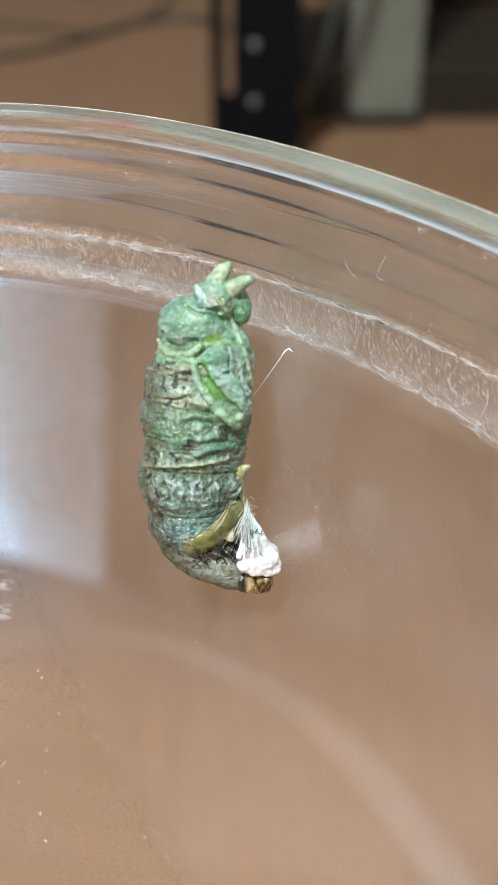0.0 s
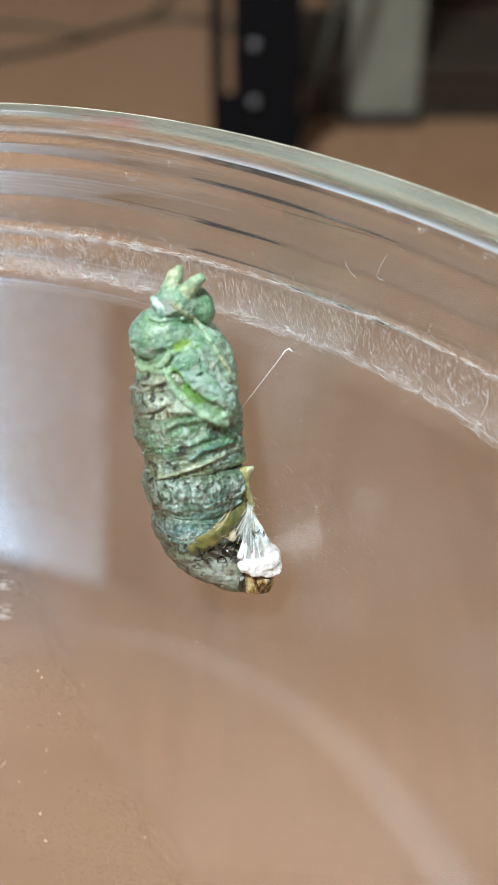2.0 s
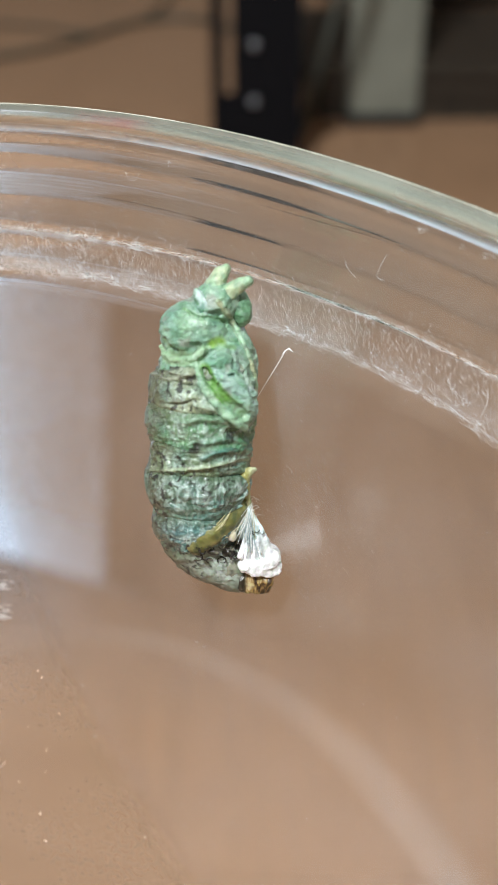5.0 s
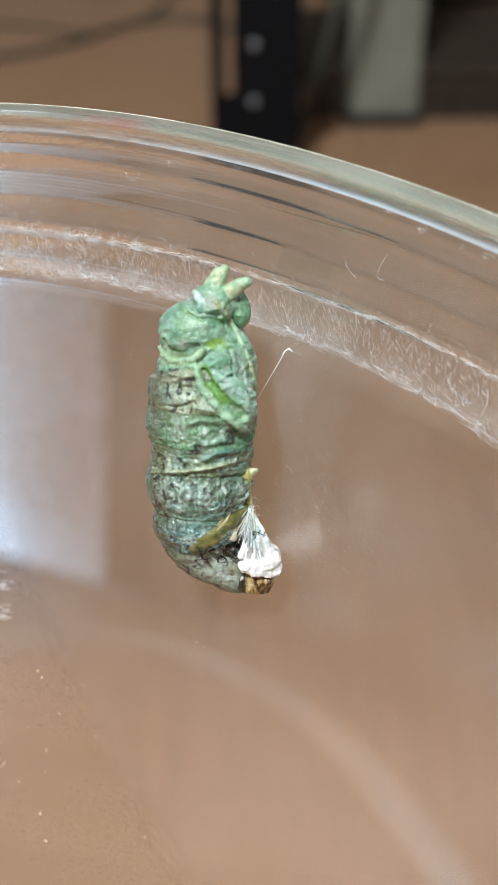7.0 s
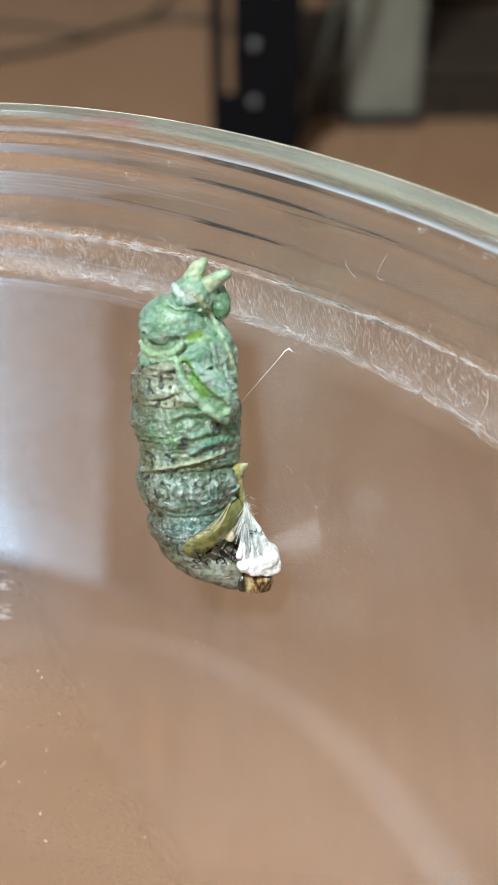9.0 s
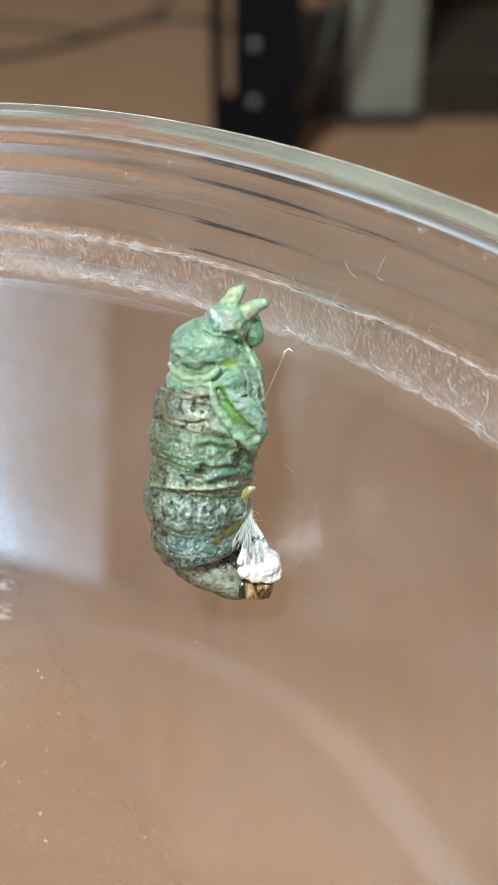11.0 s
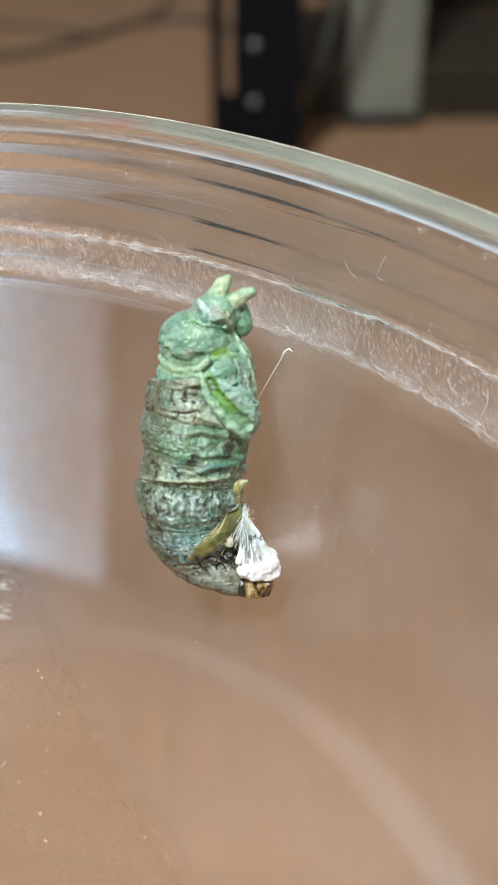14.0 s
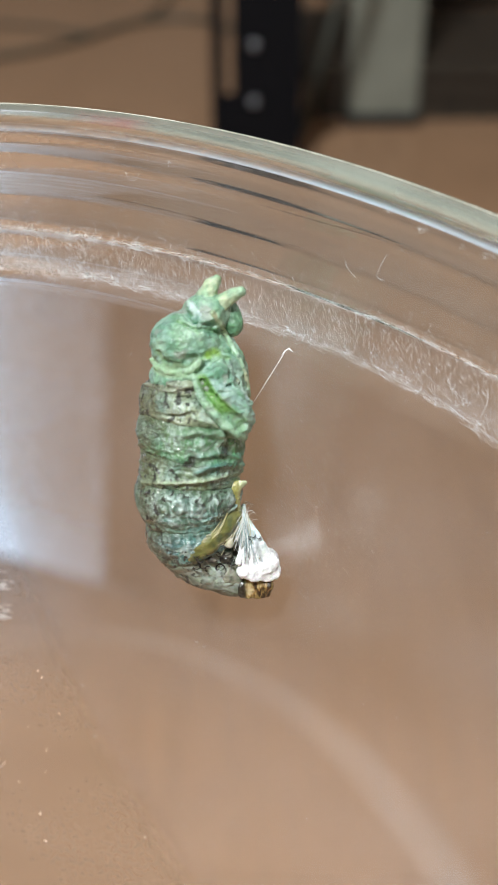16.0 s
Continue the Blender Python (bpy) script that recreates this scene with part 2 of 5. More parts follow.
# ---- floor, walls, ceiling ----
def room():
    bm = bmesh.new()
    add_box(bm, -2.75, 2.6, -2.7, 3.2, -0.12, -0.012)
    floor = from_bmesh("floor", bm, FLOOR_WOOD)
    tagged(floor, "warm brown wood-grain laminate floor of long planks", "floor", kind="structure")
    bm = bmesh.new()
    add_box(bm, -0.0744, 0.0744, -1.4495, 1.4495, -0.012, 0.0, 0.0003)
    plank = bpy.data.meshes.new("plank")
    bm.to_mesh(plank)
    bm.free()
    plank.materials.append(FLOOR_WOOD)
    for i in range(36):
        for j in range(2):
            ob = new("plank", plank)
            ob.parent = floor
            ob.location = (-2.66 + 0.149 * i, -1.2 + 2.9 * j + 0.0 * i, 0.0)
    for name, box in (("wall_north", (-2.8, 2.65, 3.2, 3.35, -0.1, 2.5)), ("wall_south", (-2.8, 2.65, -2.85, -2.7, -0.1, 2.5)),
                      ("wall_east", (2.6, 2.75, -2.7, 3.2, -0.1, 2.5))):
        bm = bmesh.new()
        add_box(bm, *box)
        tagged(from_bmesh(name, bm, WALL_PAINT), "plain matt beige painted room wall", "wall", kind="structure")
    # the west wall is pierced by a glazed door
    bm = bmesh.new()
    for box in ((-2.9, -2.75, -2.7, -1.47, -0.1, 2.5), (-2.9, -2.75, 0.50, 3.2, -0.1, 2.5), (-2.9, -2.75, -1.47, 0.50, 2.1, 2.5)):
        add_box(bm, *box)
    tagged(from_bmesh("wall_west", bm, WALL_PAINT), "plain matt beige wall pierced by a glazed door", "wall", kind="structure")
    # unseen pale screen and ground, added to even out the sky behind the door
    bm = bmesh.new()
    add_box(bm, -4.3, -2.9, -2.6, 1.8, -0.2, -0.02)
    add_box(bm, -4.4, -4.3, -2.6, 1.8, -0.2, 2.6)
    tagged(from_bmesh("backdrop", bm, CEILING_PAINT), "plain pale screen added outside the glazed door to hide the sky", "wall", kind="structure")
    bm = bmesh.new()
    add_box(bm, -2.95, 2.8, -2.9, 3.4, 2.5, 2.6)
    tagged(from_bmesh("ceiling", bm, CEILING_PAINT), "flat white painted ceiling", "ceiling", kind="structure")


def curtain():
    """Unseen brown curtain, added at a slant to cut off the door's light."""
    cols, rows = 90, 24
    V, F = [], []
    for r in range(rows + 1):
        z = 0.02 + 2.2 * r / rows
        edge = -1.34 + 0.40 * min(z, 1.2)
        for c in range(cols + 1):
            f = c / cols
            y = -1.95 + f * (edge + 1.95)
            V.append((-2.60 + 0.028 * math.sin(f * 62 + 0.8 * math.sin(z * 2)), y, z))
    w = cols + 1
    F = [(r * w + c, r * w + c + 1, (r + 1) * w + c + 1, (r + 1) * w + c) for r in range(rows) for c in range(cols)]
    ob = part("curtain", V, F, CURTAIN_CLOTH)
    mod = ob.modifiers.new("thickness", "SOLIDIFY")
    mod.thickness = 0.003
    tagged(ob, "heavy brown cloth curtain added unseen to slant the door light's edge", "curtain")


def sheer_curtain():
    """Unseen net, hemmed a hand above the floor, added to dim the door's light."""
    cols, rows = 150, 8
    V = [(-2.632 + 0.012 * math.sin(c * 0.9), -1.46 + 1.94 * c / cols, 0.135 + 2.0 * r / rows) for r in range(rows + 1) for c in range(cols + 1)]
    w = cols + 1
    F = [(r * w + c, r * w + c + 1, (r + 1) * w + c + 1, (r + 1) * w + c) for r in range(rows) for c in range(cols)]
    ob = part("net_curtain", V, F, NET_CLOTH, amount=[1.0] * len(V))
    tagged(ob, "thin white net added unseen to dim the door's light above its hem", "curtain")


room()
curtain()
sheer_curtain()


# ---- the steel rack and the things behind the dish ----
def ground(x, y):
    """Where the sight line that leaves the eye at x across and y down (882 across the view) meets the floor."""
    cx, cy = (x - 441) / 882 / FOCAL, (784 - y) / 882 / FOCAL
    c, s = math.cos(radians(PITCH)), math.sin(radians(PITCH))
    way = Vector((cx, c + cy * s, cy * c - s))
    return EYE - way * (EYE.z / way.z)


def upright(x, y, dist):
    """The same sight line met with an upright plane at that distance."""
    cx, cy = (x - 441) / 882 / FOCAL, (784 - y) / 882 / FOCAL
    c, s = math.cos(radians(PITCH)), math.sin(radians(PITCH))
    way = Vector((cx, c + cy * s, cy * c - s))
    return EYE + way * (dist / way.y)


def steel_rack():
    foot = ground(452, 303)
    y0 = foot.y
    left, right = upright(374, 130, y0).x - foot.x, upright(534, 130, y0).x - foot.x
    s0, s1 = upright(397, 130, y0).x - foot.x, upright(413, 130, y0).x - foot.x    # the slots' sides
    t, h = 0.002, 1.8
    rack = new("rack_post")
    rack.location = (foot.x, foot.y, 0)
    bm = bmesh.new()
    add_box(bm, left, s0, 0, t, 0, h, 0.0005)
    add_box(bm, s1, right, 0, t, 0, h, 0.0005)
    first = upright(405, 166, y0).z
    add_box(bm, s0, s1, 0, t, 0, first)
    z = first + 0.10
    while z < h - 0.05:
        add_box(bm, s0, s1, 0, t, z, z + 0.02)
        z += 0.12
    add_box(bm, s0, s1, 0, t, h - 0.03, h)
    from_bmesh("post_face", bm, BLACK_STEEL, rack)
    bm = bmesh.new()
    add_box(bm, right - t, right, t, 0.045, 0, h, 0.0005)
    from_bmesh("post_flange", bm, BLACK_STEEL, rack)
    bm = bmesh.new()
    add_box(bm, left - 0.001, right + 0.001, -0.001, 0.047, 0, 0.008, 0.001)
    from_bmesh("foot_cap", bm, BLACK_STEEL, rack)
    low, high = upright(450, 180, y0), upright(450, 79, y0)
    for i in range(9):
        V, F = tube([(0.0, 0.0, 0.0), (0, -0.0016, 0), (0, -0.0028, 0), (0, -0.0034, 0)], [0.0040, 0.0040, 0.0030, 0.0012], 14)
        b = part("bolt_head", V, F, ZINC, rack, "domed zinc-plated bolt head" if i == 0 else "")
        b.location = (low.x - foot.x, -0.0003, low.z + (high.z - low.z) * i)
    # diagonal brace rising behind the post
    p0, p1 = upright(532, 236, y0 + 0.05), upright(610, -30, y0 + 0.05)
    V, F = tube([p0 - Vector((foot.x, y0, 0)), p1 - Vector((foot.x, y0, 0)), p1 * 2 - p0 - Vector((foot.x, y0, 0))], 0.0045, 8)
    part("brace", V, F, BRACE_STEEL, rack, "thin grey-green diagonal steel brace")
    tagged(rack, "black powder-coated slotted steel rack post with bolts", "rack post")


def back_things():
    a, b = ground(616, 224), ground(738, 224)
    bm = bmesh.new()
    add_box(bm, a.x, b.x, a.y, a.y + 0.03, 0, 0.75, 0.004)
    leg = from_bmesh("table_leg", bm, GREY_BOARD)
    tagged(leg, "pale grey laminate table leg standing on the floor", "table leg")
    bm = bmesh.new()
    add_box(bm, a.x - 0.003, b.x + 0.003, a.y - 0.003, a.y + 0.033, 0, 0.012, 0.002)
    from_bmesh("foot_cap", bm, DARK_CLOTH, leg, "dark plastic foot cap")
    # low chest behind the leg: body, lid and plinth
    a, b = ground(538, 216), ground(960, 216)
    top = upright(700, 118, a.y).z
    chest = new("wooden_chest")
    chest.location = (a.x, a.y, 0)
    w = b.x - a.x
    for name, box, bev in (("plinth", (0.01, w - 0.01, 0.006, 0.24, 0, 0.02), 0.002), ("body", (0, w, 0, 0.25, 0.02, top - 0.012), 0.003), ("lid", (-0.005, w + 0.005, -0.006, 0.255, top - 0.012, top), 0.003)):
        bm = bmesh.new()
        add_box(bm, *box, bev)
        from_bmesh(name, bm, DARK_WOOD, chest)
    tagged(chest, "low dark brown wooden chest standing on the floor", "chest")
    # soft black bag behind the chest, its top drawn in to a zip
    a, b = ground(560, 60), ground(1060, 60)
    bag = new("bag")
    bag.location = ((a.x + b.x) / 2, a.y + 0.30, 0)
    w = (b.x - a.x) / 2
    V, F = [], []
    n, m = 48, 26
    for i in range(m + 1):
        f = i / m
        for j in range(n):
            t = TAU * j / n
            c, k = math.cos(t), math.sin(t)
            sx, sy = math.copysign(abs(c) ** 0.5, c), math.copysign(abs(k) ** 0.6, k)
            swell = 0.90 + 0.12 * math.sin(math.pi * min(1, f * 1.1)) - 0.02 * math.sin(9 * t + 7 * f)
            V.append((w * swell * sx, 0.16 * swell * sy * (1 - 0.85 * f ** 3), 0.5 * f))
    F = [(i * n + j, i * n + (j + 1) % n, (i + 1) * n + (j + 1) % n, (i + 1) * n + j) for i in range(m) for j in range(n)]
    F += [tuple(reversed(range(n))), tuple(range(m * n, m * n + n))]
    part("sack", V, F, DARK_CLOTH, bag)
    V, F = tube([(-0.7 * w, 0, 0.505), (0, 0, 0.507), (0.7 * w, 0, 0.505)], 0.006, 8)
    part("zip", V, F, BLACK_STEEL, bag)
    tagged(bag, "black cloth bag standing on the floor behind the chest", "bag")
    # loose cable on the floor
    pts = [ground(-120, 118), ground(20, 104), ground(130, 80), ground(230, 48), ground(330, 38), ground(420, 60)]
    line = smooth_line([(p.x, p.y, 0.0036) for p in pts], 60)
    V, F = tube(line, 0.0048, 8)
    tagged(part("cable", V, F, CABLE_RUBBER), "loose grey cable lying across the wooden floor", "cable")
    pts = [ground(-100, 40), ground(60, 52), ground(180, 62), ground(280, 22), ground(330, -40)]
    line = smooth_line([(p.x, p.y, 0.003) for p in pts], 60)
    V, F = tube(line, 0.003, 8)
    tagged(part("cable", V, F, CABLE_RUBBER), "thin loose grey cable lying on the wooden floor", "cable")


steel_rack()
back_things()

# ---- the clear plastic dish ----
NORMAL = Vector((-0.48296, -0.80301, 0.34918))   # the way its face looks
ACROSS = Vector((0.87337, -0.41305, 0.25810))
UPWARD = Vector((-0.06303, 0.42961, 0.90081))
HEART = EYE + Vector((0.0025157, 0.0899072, -0.0571489)) - 0.0487457 * ACROSS - 0.1204514 * UPWARD
DISH_POSE = Matrix((ACROSS, UPWARD, NORMAL)).transposed().to_4x4()
DISH_POSE.translation = HEART
# rings of the moulding in millimetres: centre, radius, height towards the viewer
RIM_EDGE, RIM_INNER = (-2.2, -11.6, 168.0, 4.0), (-2.0, -7.65, 162.0, 3.6)
GROOVE, LEDGE, PANEL_EDGE = (-1.5, -0.7, 152.6, 2.6), (0.8, -0.8, 145.0, 1.0), (0.6, 6.4, 134.2, 0.0)


def between(a, b, f, lift=0.0):
    return tuple(p + (q - p) * f + (lift if i == 3 else 0) for i, (p, q) in enumerate(zip(a, b)))


def loft(rings, segments=420):
    V = []
    for cx, cy, r, h in rings:
        for j in range(segments):
            a = TAU * j / segments
            V.append(((cx + r * math.cos(a)) / 1000, (cy + r * math.sin(a)) / 1000, h / 1000))
    F = [(i * segments + j, i * segments + (j + 1) % segments, (i + 1) * segments + (j + 1) % segments, (i + 1) * segments + j)
         for i in range(len(rings) - 1) for j in range(segments)]
    return V, F


def shell(name, front, thick, mat, dish, label):
    """Front and back skins of one zone of the dish, running from inside outwards."""
    V, F = loft(front)
    back = [(cx, cy, r, h - thick) for cx, cy, r, h in front]
    V2, F2 = loft(back)
    n = len(V)
    F2 = [tuple(n + i for i in reversed(f)) for f in F2]
    ob = part(name, V + V2, F + F2, mat, dish, label)
    ob.visible_shadow = False
    return ob


def plastic_dish():
    dish = new("plastic_dish")
    dish.matrix_basis = DISH_POSE
    th = 1.1
    heart = (0.6, 6.4, 0.5, 0.0)
    shell("panel", [heart] + [between(heart, PANEL_EDGE, f) for f in (0.25, 0.5, 0.75, 0.9, 0.985)], th, PANEL_PLASTIC, dish, "clear flat panel with fine scratches")
    shell("scuffed_step", [between(heart, PANEL_EDGE, 0.985), between(PANEL_EDGE, LEDGE, 0.0, 0.12), between(PANEL_EDGE, LEDGE, 0.12, 0.25), between(PANEL_EDGE, LEDGE, 0.35, 0.12),
                           between(PANEL_EDGE, LEDGE, 0.8, 0.0), between(PANEL_EDGE, LEDGE, 0.93, 0.1), LEDGE], th, STEP_PLASTIC, dish, "scuffed whitish step covered with silk")
    shell("side_band", [LEDGE, between(LEDGE, GROOVE, 0.06, 0.16), between(LEDGE, GROOVE, 0.15, 0.14), between(LEDGE, GROOVE, 0.45, 0.08), between(LEDGE, GROOVE, 0.53, 0.18),
                        between(LEDGE, GROOVE, 0.57, 0.02), between(LEDGE, GROOVE, 0.8, 0.0), between(LEDGE, GROOVE, 0.92, 0.1), between(GROOVE, RIM_INNER, 0.0, 0.28),
                        between(GROOVE, RIM_INNER, 0.12, 0.22), between(GROOVE, RIM_INNER, 0.25, -0.05), between(GROOVE, RIM_INNER, 0.55, 0.2),
                        between(GROOVE, RIM_INNER, 0.85, 0.1), RIM_INNER], th, RIM_PLASTIC, dish, "clear grooved side band")
    # rounded bead of the rim, closed round its edge
    # inner lip: the rim's specular highlight put into a bluish-white colour
    shell("rim_lip_highlight", [between(GROOVE, RIM_INNER, 0.86, 0.12), between(RIM_INNER, RIM_EDGE, 0.0, 0.1), between(RIM_INNER, RIM_EDGE, 0.06, 0.36), between(RIM_INNER, RIM_EDGE, 0.13, 0.6)], 0.25, LIP_HIGHLIGHT, dish, "inner lip of the rim with its highlight put into the colour")
    rings = [RIM_INNER]
    for f, up in ((0.12, 0.55), (0.25, 0.85), (0.45, 1.0), (0.7, 0.9), (0.88, 0.5), (0.97, 0.15)):
        rings.append(between(RIM_INNER, RIM_EDGE, f, up))
    rings += [RIM_EDGE, between(RIM_INNER, RIM_EDGE, 0.985, -0.5), between(RIM_INNER, RIM_EDGE, 0.9, -1.1), between(RIM_INNER, RIM_EDGE, 0.6, -1.4), between(RIM_INNER, RIM_EDGE, 0.25, -1.3), between(RIM_INNER, RIM_INNER, 0.0, -th)]
    V, F = loft(rings)
    ob = part("rim", V, F, BEAD_PLASTIC, dish, "thick rounded milky rim")
    ob.visible_shadow = False
    line = []
    for j in range(421):
        t = TAU * j / 420
        c = between(RIM_INNER, RIM_EDGE, 0.965, 0.30)
        line.append(((c[0] + c[2] * math.cos(t)) / 1000, (c[1] + c[2] * math.sin(t)) / 1000, c[3] / 1000))
    rng = random.Random(29)
    V, F = tube(line, [0.00005 * rng.uniform(0.6, 1.2) for _ in line], 6)
    ob = part("rim_edge_line", V, F, CREAM_EDGE, dish, "bright cream line along the rim's edge")
    tagged(dish, "large round clear plastic dish standing on edge, scuffed and dusty", "dish")

    # a hazy ring painted on the panel as a blurred reflection
    V, F, A = [], [], []
    n, m = 200, 12
    for j in range(n + 1):
        a = TAU * j / n
        for i in range(m + 1):
            r = 42.3 + 2.2 * (i / m - 0.5) * 2 * (1 + 0.35 * math.sin(3 * a))
            V.append(((28.1 + r * math.cos(a)) / 1000, (59.4 + r * math.sin(a)) / 1000, 0.00006))
            A.append(max(0.0, 1 - (2 * i / m - 1) ** 2) ** 1.2 * (0.12 + 0.8 * max(0.0, math.cos(a - 0.3)) ** 2))
    F = [(j * (m + 1) + i, j * (m + 1) + i + 1, (j + 1) * (m + 1) + i + 1, (j + 1) * (m + 1) + i) for j in range(n) for i in range(m)]
    ob = part("ring_reflection", V, F, RING_REFLECTION, dish, "hazy whitish ring painted as a reflection", amount=A)
    # a pale film of silk over the lower half of the step
    V, F, A = [], [], []
    n, m = 420, 10
    for j in range(n + 1):
        a = TAU * j / n
        for i in range(m + 1):
            f = -0.12 + 0.85 * i / m
            c = between(PANEL_EDGE, LEDGE, f, 0.34 if f > 0.05 else 0.2)
            V.append(((c[0] + c[2] * math.cos(a)) / 1000, (c[1] + c[2] * math.sin(a)) / 1000, c[3] / 1000))
            A.append(math.exp(-((f - 0.08) / 0.10) ** 2) + 0.55 * math.exp(-((f - 0.30) / 0.16) ** 2) if 0 < i < m else 0.0)
    F = [(j * (m + 1) + i, j * (m + 1) + i + 1, (j + 1) * (m + 1) + i + 1, (j + 1) * (m + 1) + i) for j in range(n) for i in range(m)]
    part("silk_film", V, F, SILK_FILM, dish, "thin whitish film of silk", amount=A)
    # a faint red glint painted on the rim as a film
    V, F, A = [], [], []
    for j in range(25):
        a = radians(78.0 - 3.2 * j / 24)
        for i in range(7):
            c = between(RIM_INNER, RIM_EDGE, 0.25 + 0.6 * i / 6, 1.06)
            V.append(((c[0] + c[2] * math.cos(a)) / 1000, (c[1] + c[2] * math.sin(a)) / 1000, c[3] / 1000 + 0.00003))
            A.append(math.sin(math.pi * j / 24) * math.sin(math.pi * i / 6))
    F = [(j * 7 + i, j * 7 + i + 1, (j + 1) * 7 + i + 1, (j + 1) * 7 + i) for j in range(24) for i in range(6)]
    part("red_glint", V, F, RED_GLINT, dish, "faint red glint painted on the rim", amount=A)
    return dish


plastic_dish()

# ---- the pupa ----
DEPTH = 105.33   # millimetres from the camera to the tail
C32, S32 = math.cos(radians(PITCH)), math.sin(radians(PITCH))


def q(x, y, z=0.0):
    """Millimetres in the pupa's own space (right, up, towards the viewer) from drawing units on its side view, 19.7 to the millimetre."""
    d = DEPTH - z
    return np.array(((x - 441) / 2075 * d - (465 - 441) / 2075 * DEPTH, (784 - y) / 2075 * d - (784 - 1010) / 2075 * DEPTH, z))


def q_many(x, y, zs):
    d = DEPTH - zs
    return np.c_[(x - 441) / 2075 * d - (465 - 441) / 2075 * DEPTH, (784 - y) / 2075 * d - (784 - 1010) / 2075 * DEPTH, zs]


def lean(y):
    """How far the body's axis stands forward of the tail, by its height in the drawing."""
    return float(np.interp(y, (470, 560, 640, 720, 845, 930, 1000, 1050), (7.2, 6.5, 5.6, 4.7, 3.1, 1.5, 0.2, -0.5)))


def mm(u, z=0.0):
    return u / 2075 * (DEPTH - z)


TAIL = EYE + Matrix.Rotation(radians(90 - PITCH), 3, "X") @ Vector(((465 - 441) / 2075 * DEPTH, (784 - 1010) / 2075 * DEPTH, -DEPTH)) * 0.001
pupa = new("pupa")
PUPA_POSE = pose(TAIL.x, TAIL.y, TAIL.z, 90 - PITCH, 0, 0)
pupa.matrix_basis = PUPA_POSE
tagged(pupa, "green wrinkled butterfly pupa hanging by white silk from the plastic dish", "pupa")
MOVERS = []   # part, rest place in millimetres, height in the drawing

MINT, PALE, FROST_SHEEN = (0.14, 0.31, 0.17), (0.33, 0.51, 0.34), (0.54, 0.68, 0.62)
LEAF, OLIVE, INK = (0.11, 0.27, 0.045), (0.13, 0.17, 0.07), (0.018, 0.018, 0.015)
CREAM, GREYGREEN, TEAL = (0.52, 0.57, 0.36), (0.085, 0.145, 0.10), (0.10, 0.27, 0.25)


def cord(P, pts, r0, r1):
    """Distance to a line of points with a thickness that runs from r0 to r1."""
    best = np.full(len(P), 1e9)
    n = len(pts) - 1
    for i in range(n):
        a, b = pts[i], pts[i + 1]
        ab = b - a
        t = np.clip((P - a) @ ab / (ab @ ab), 0, 1)
        d = np.linalg.norm(P - a - t[:, None] * ab, axis=1) - (r0 + (r1 - r0) * (i + t) / n)
        best = np.minimum(best, d)
    return best


# stations of the body's axis from the thorax down to the silk pad: place and half width
SPINE = ((360, 615, 76), (358, 645, 82), (353, 672, 89), (348, 695, 94), (346, 730, 92), (345, 762, 89), (343, 790, 85), (340, 815, 85), (338, 838, 88), (338, 862, 86),
         (341, 888, 80), (344, 912, 78), (346, 934, 75), (351, 953, 66), (364, 973, 54), (386, 991, 46), (412, 1007, 38), (440, 1018, 25), (460, 1025, 10))
AXIS_U = smooth_line(SPINE, 300)
AXIS = np.array([q(x, y, lean(y)) for x, y, _ in AXIS_U])
AXIS_R = np.array([mm(r, lean(y)) for _, y, r in AXIS_U])
AXIS_T = np.gradient(AXIS, axis=0)
AXIS_T /= np.linalg.norm(AXIS_T, axis=1)[:, None]
AXIS_SIDE = np.cross(AXIS_T, (0, 0, -1.0))
AXIS_SIDE /= np.linalg.norm(AXIS_SIDE, axis=1)[:, None]
AXIS_FRONT = np.cross(AXIS_T, AXIS_SIDE)


def along(table, u):
    return np.stack([np.interp(u, AXIS_U[:, 1], table[:, k]) for k in range(table.shape[1])], 1)


def ridged(P, freq, seed):
    """Noise of sharp crests, 1 on a crest."""
    return 1 - np.abs(2 * vnoise(P, freq, seed) - 1)


def on_body(x, y):
    """A point of the drawing on the front of the hind body."""
    cx, hw = np.interp(y, AXIS_U[:, 1], AXIS_U[:, 0]), np.interp(y, AXIS_U[:, 1], AXIS_U[:, 2])
    z = lean(y) + mm(hw) * 0.92 * math.sqrt(max(0.0, 1 - ((x - cx) / hw) ** 2))
    return q(x, y, z)


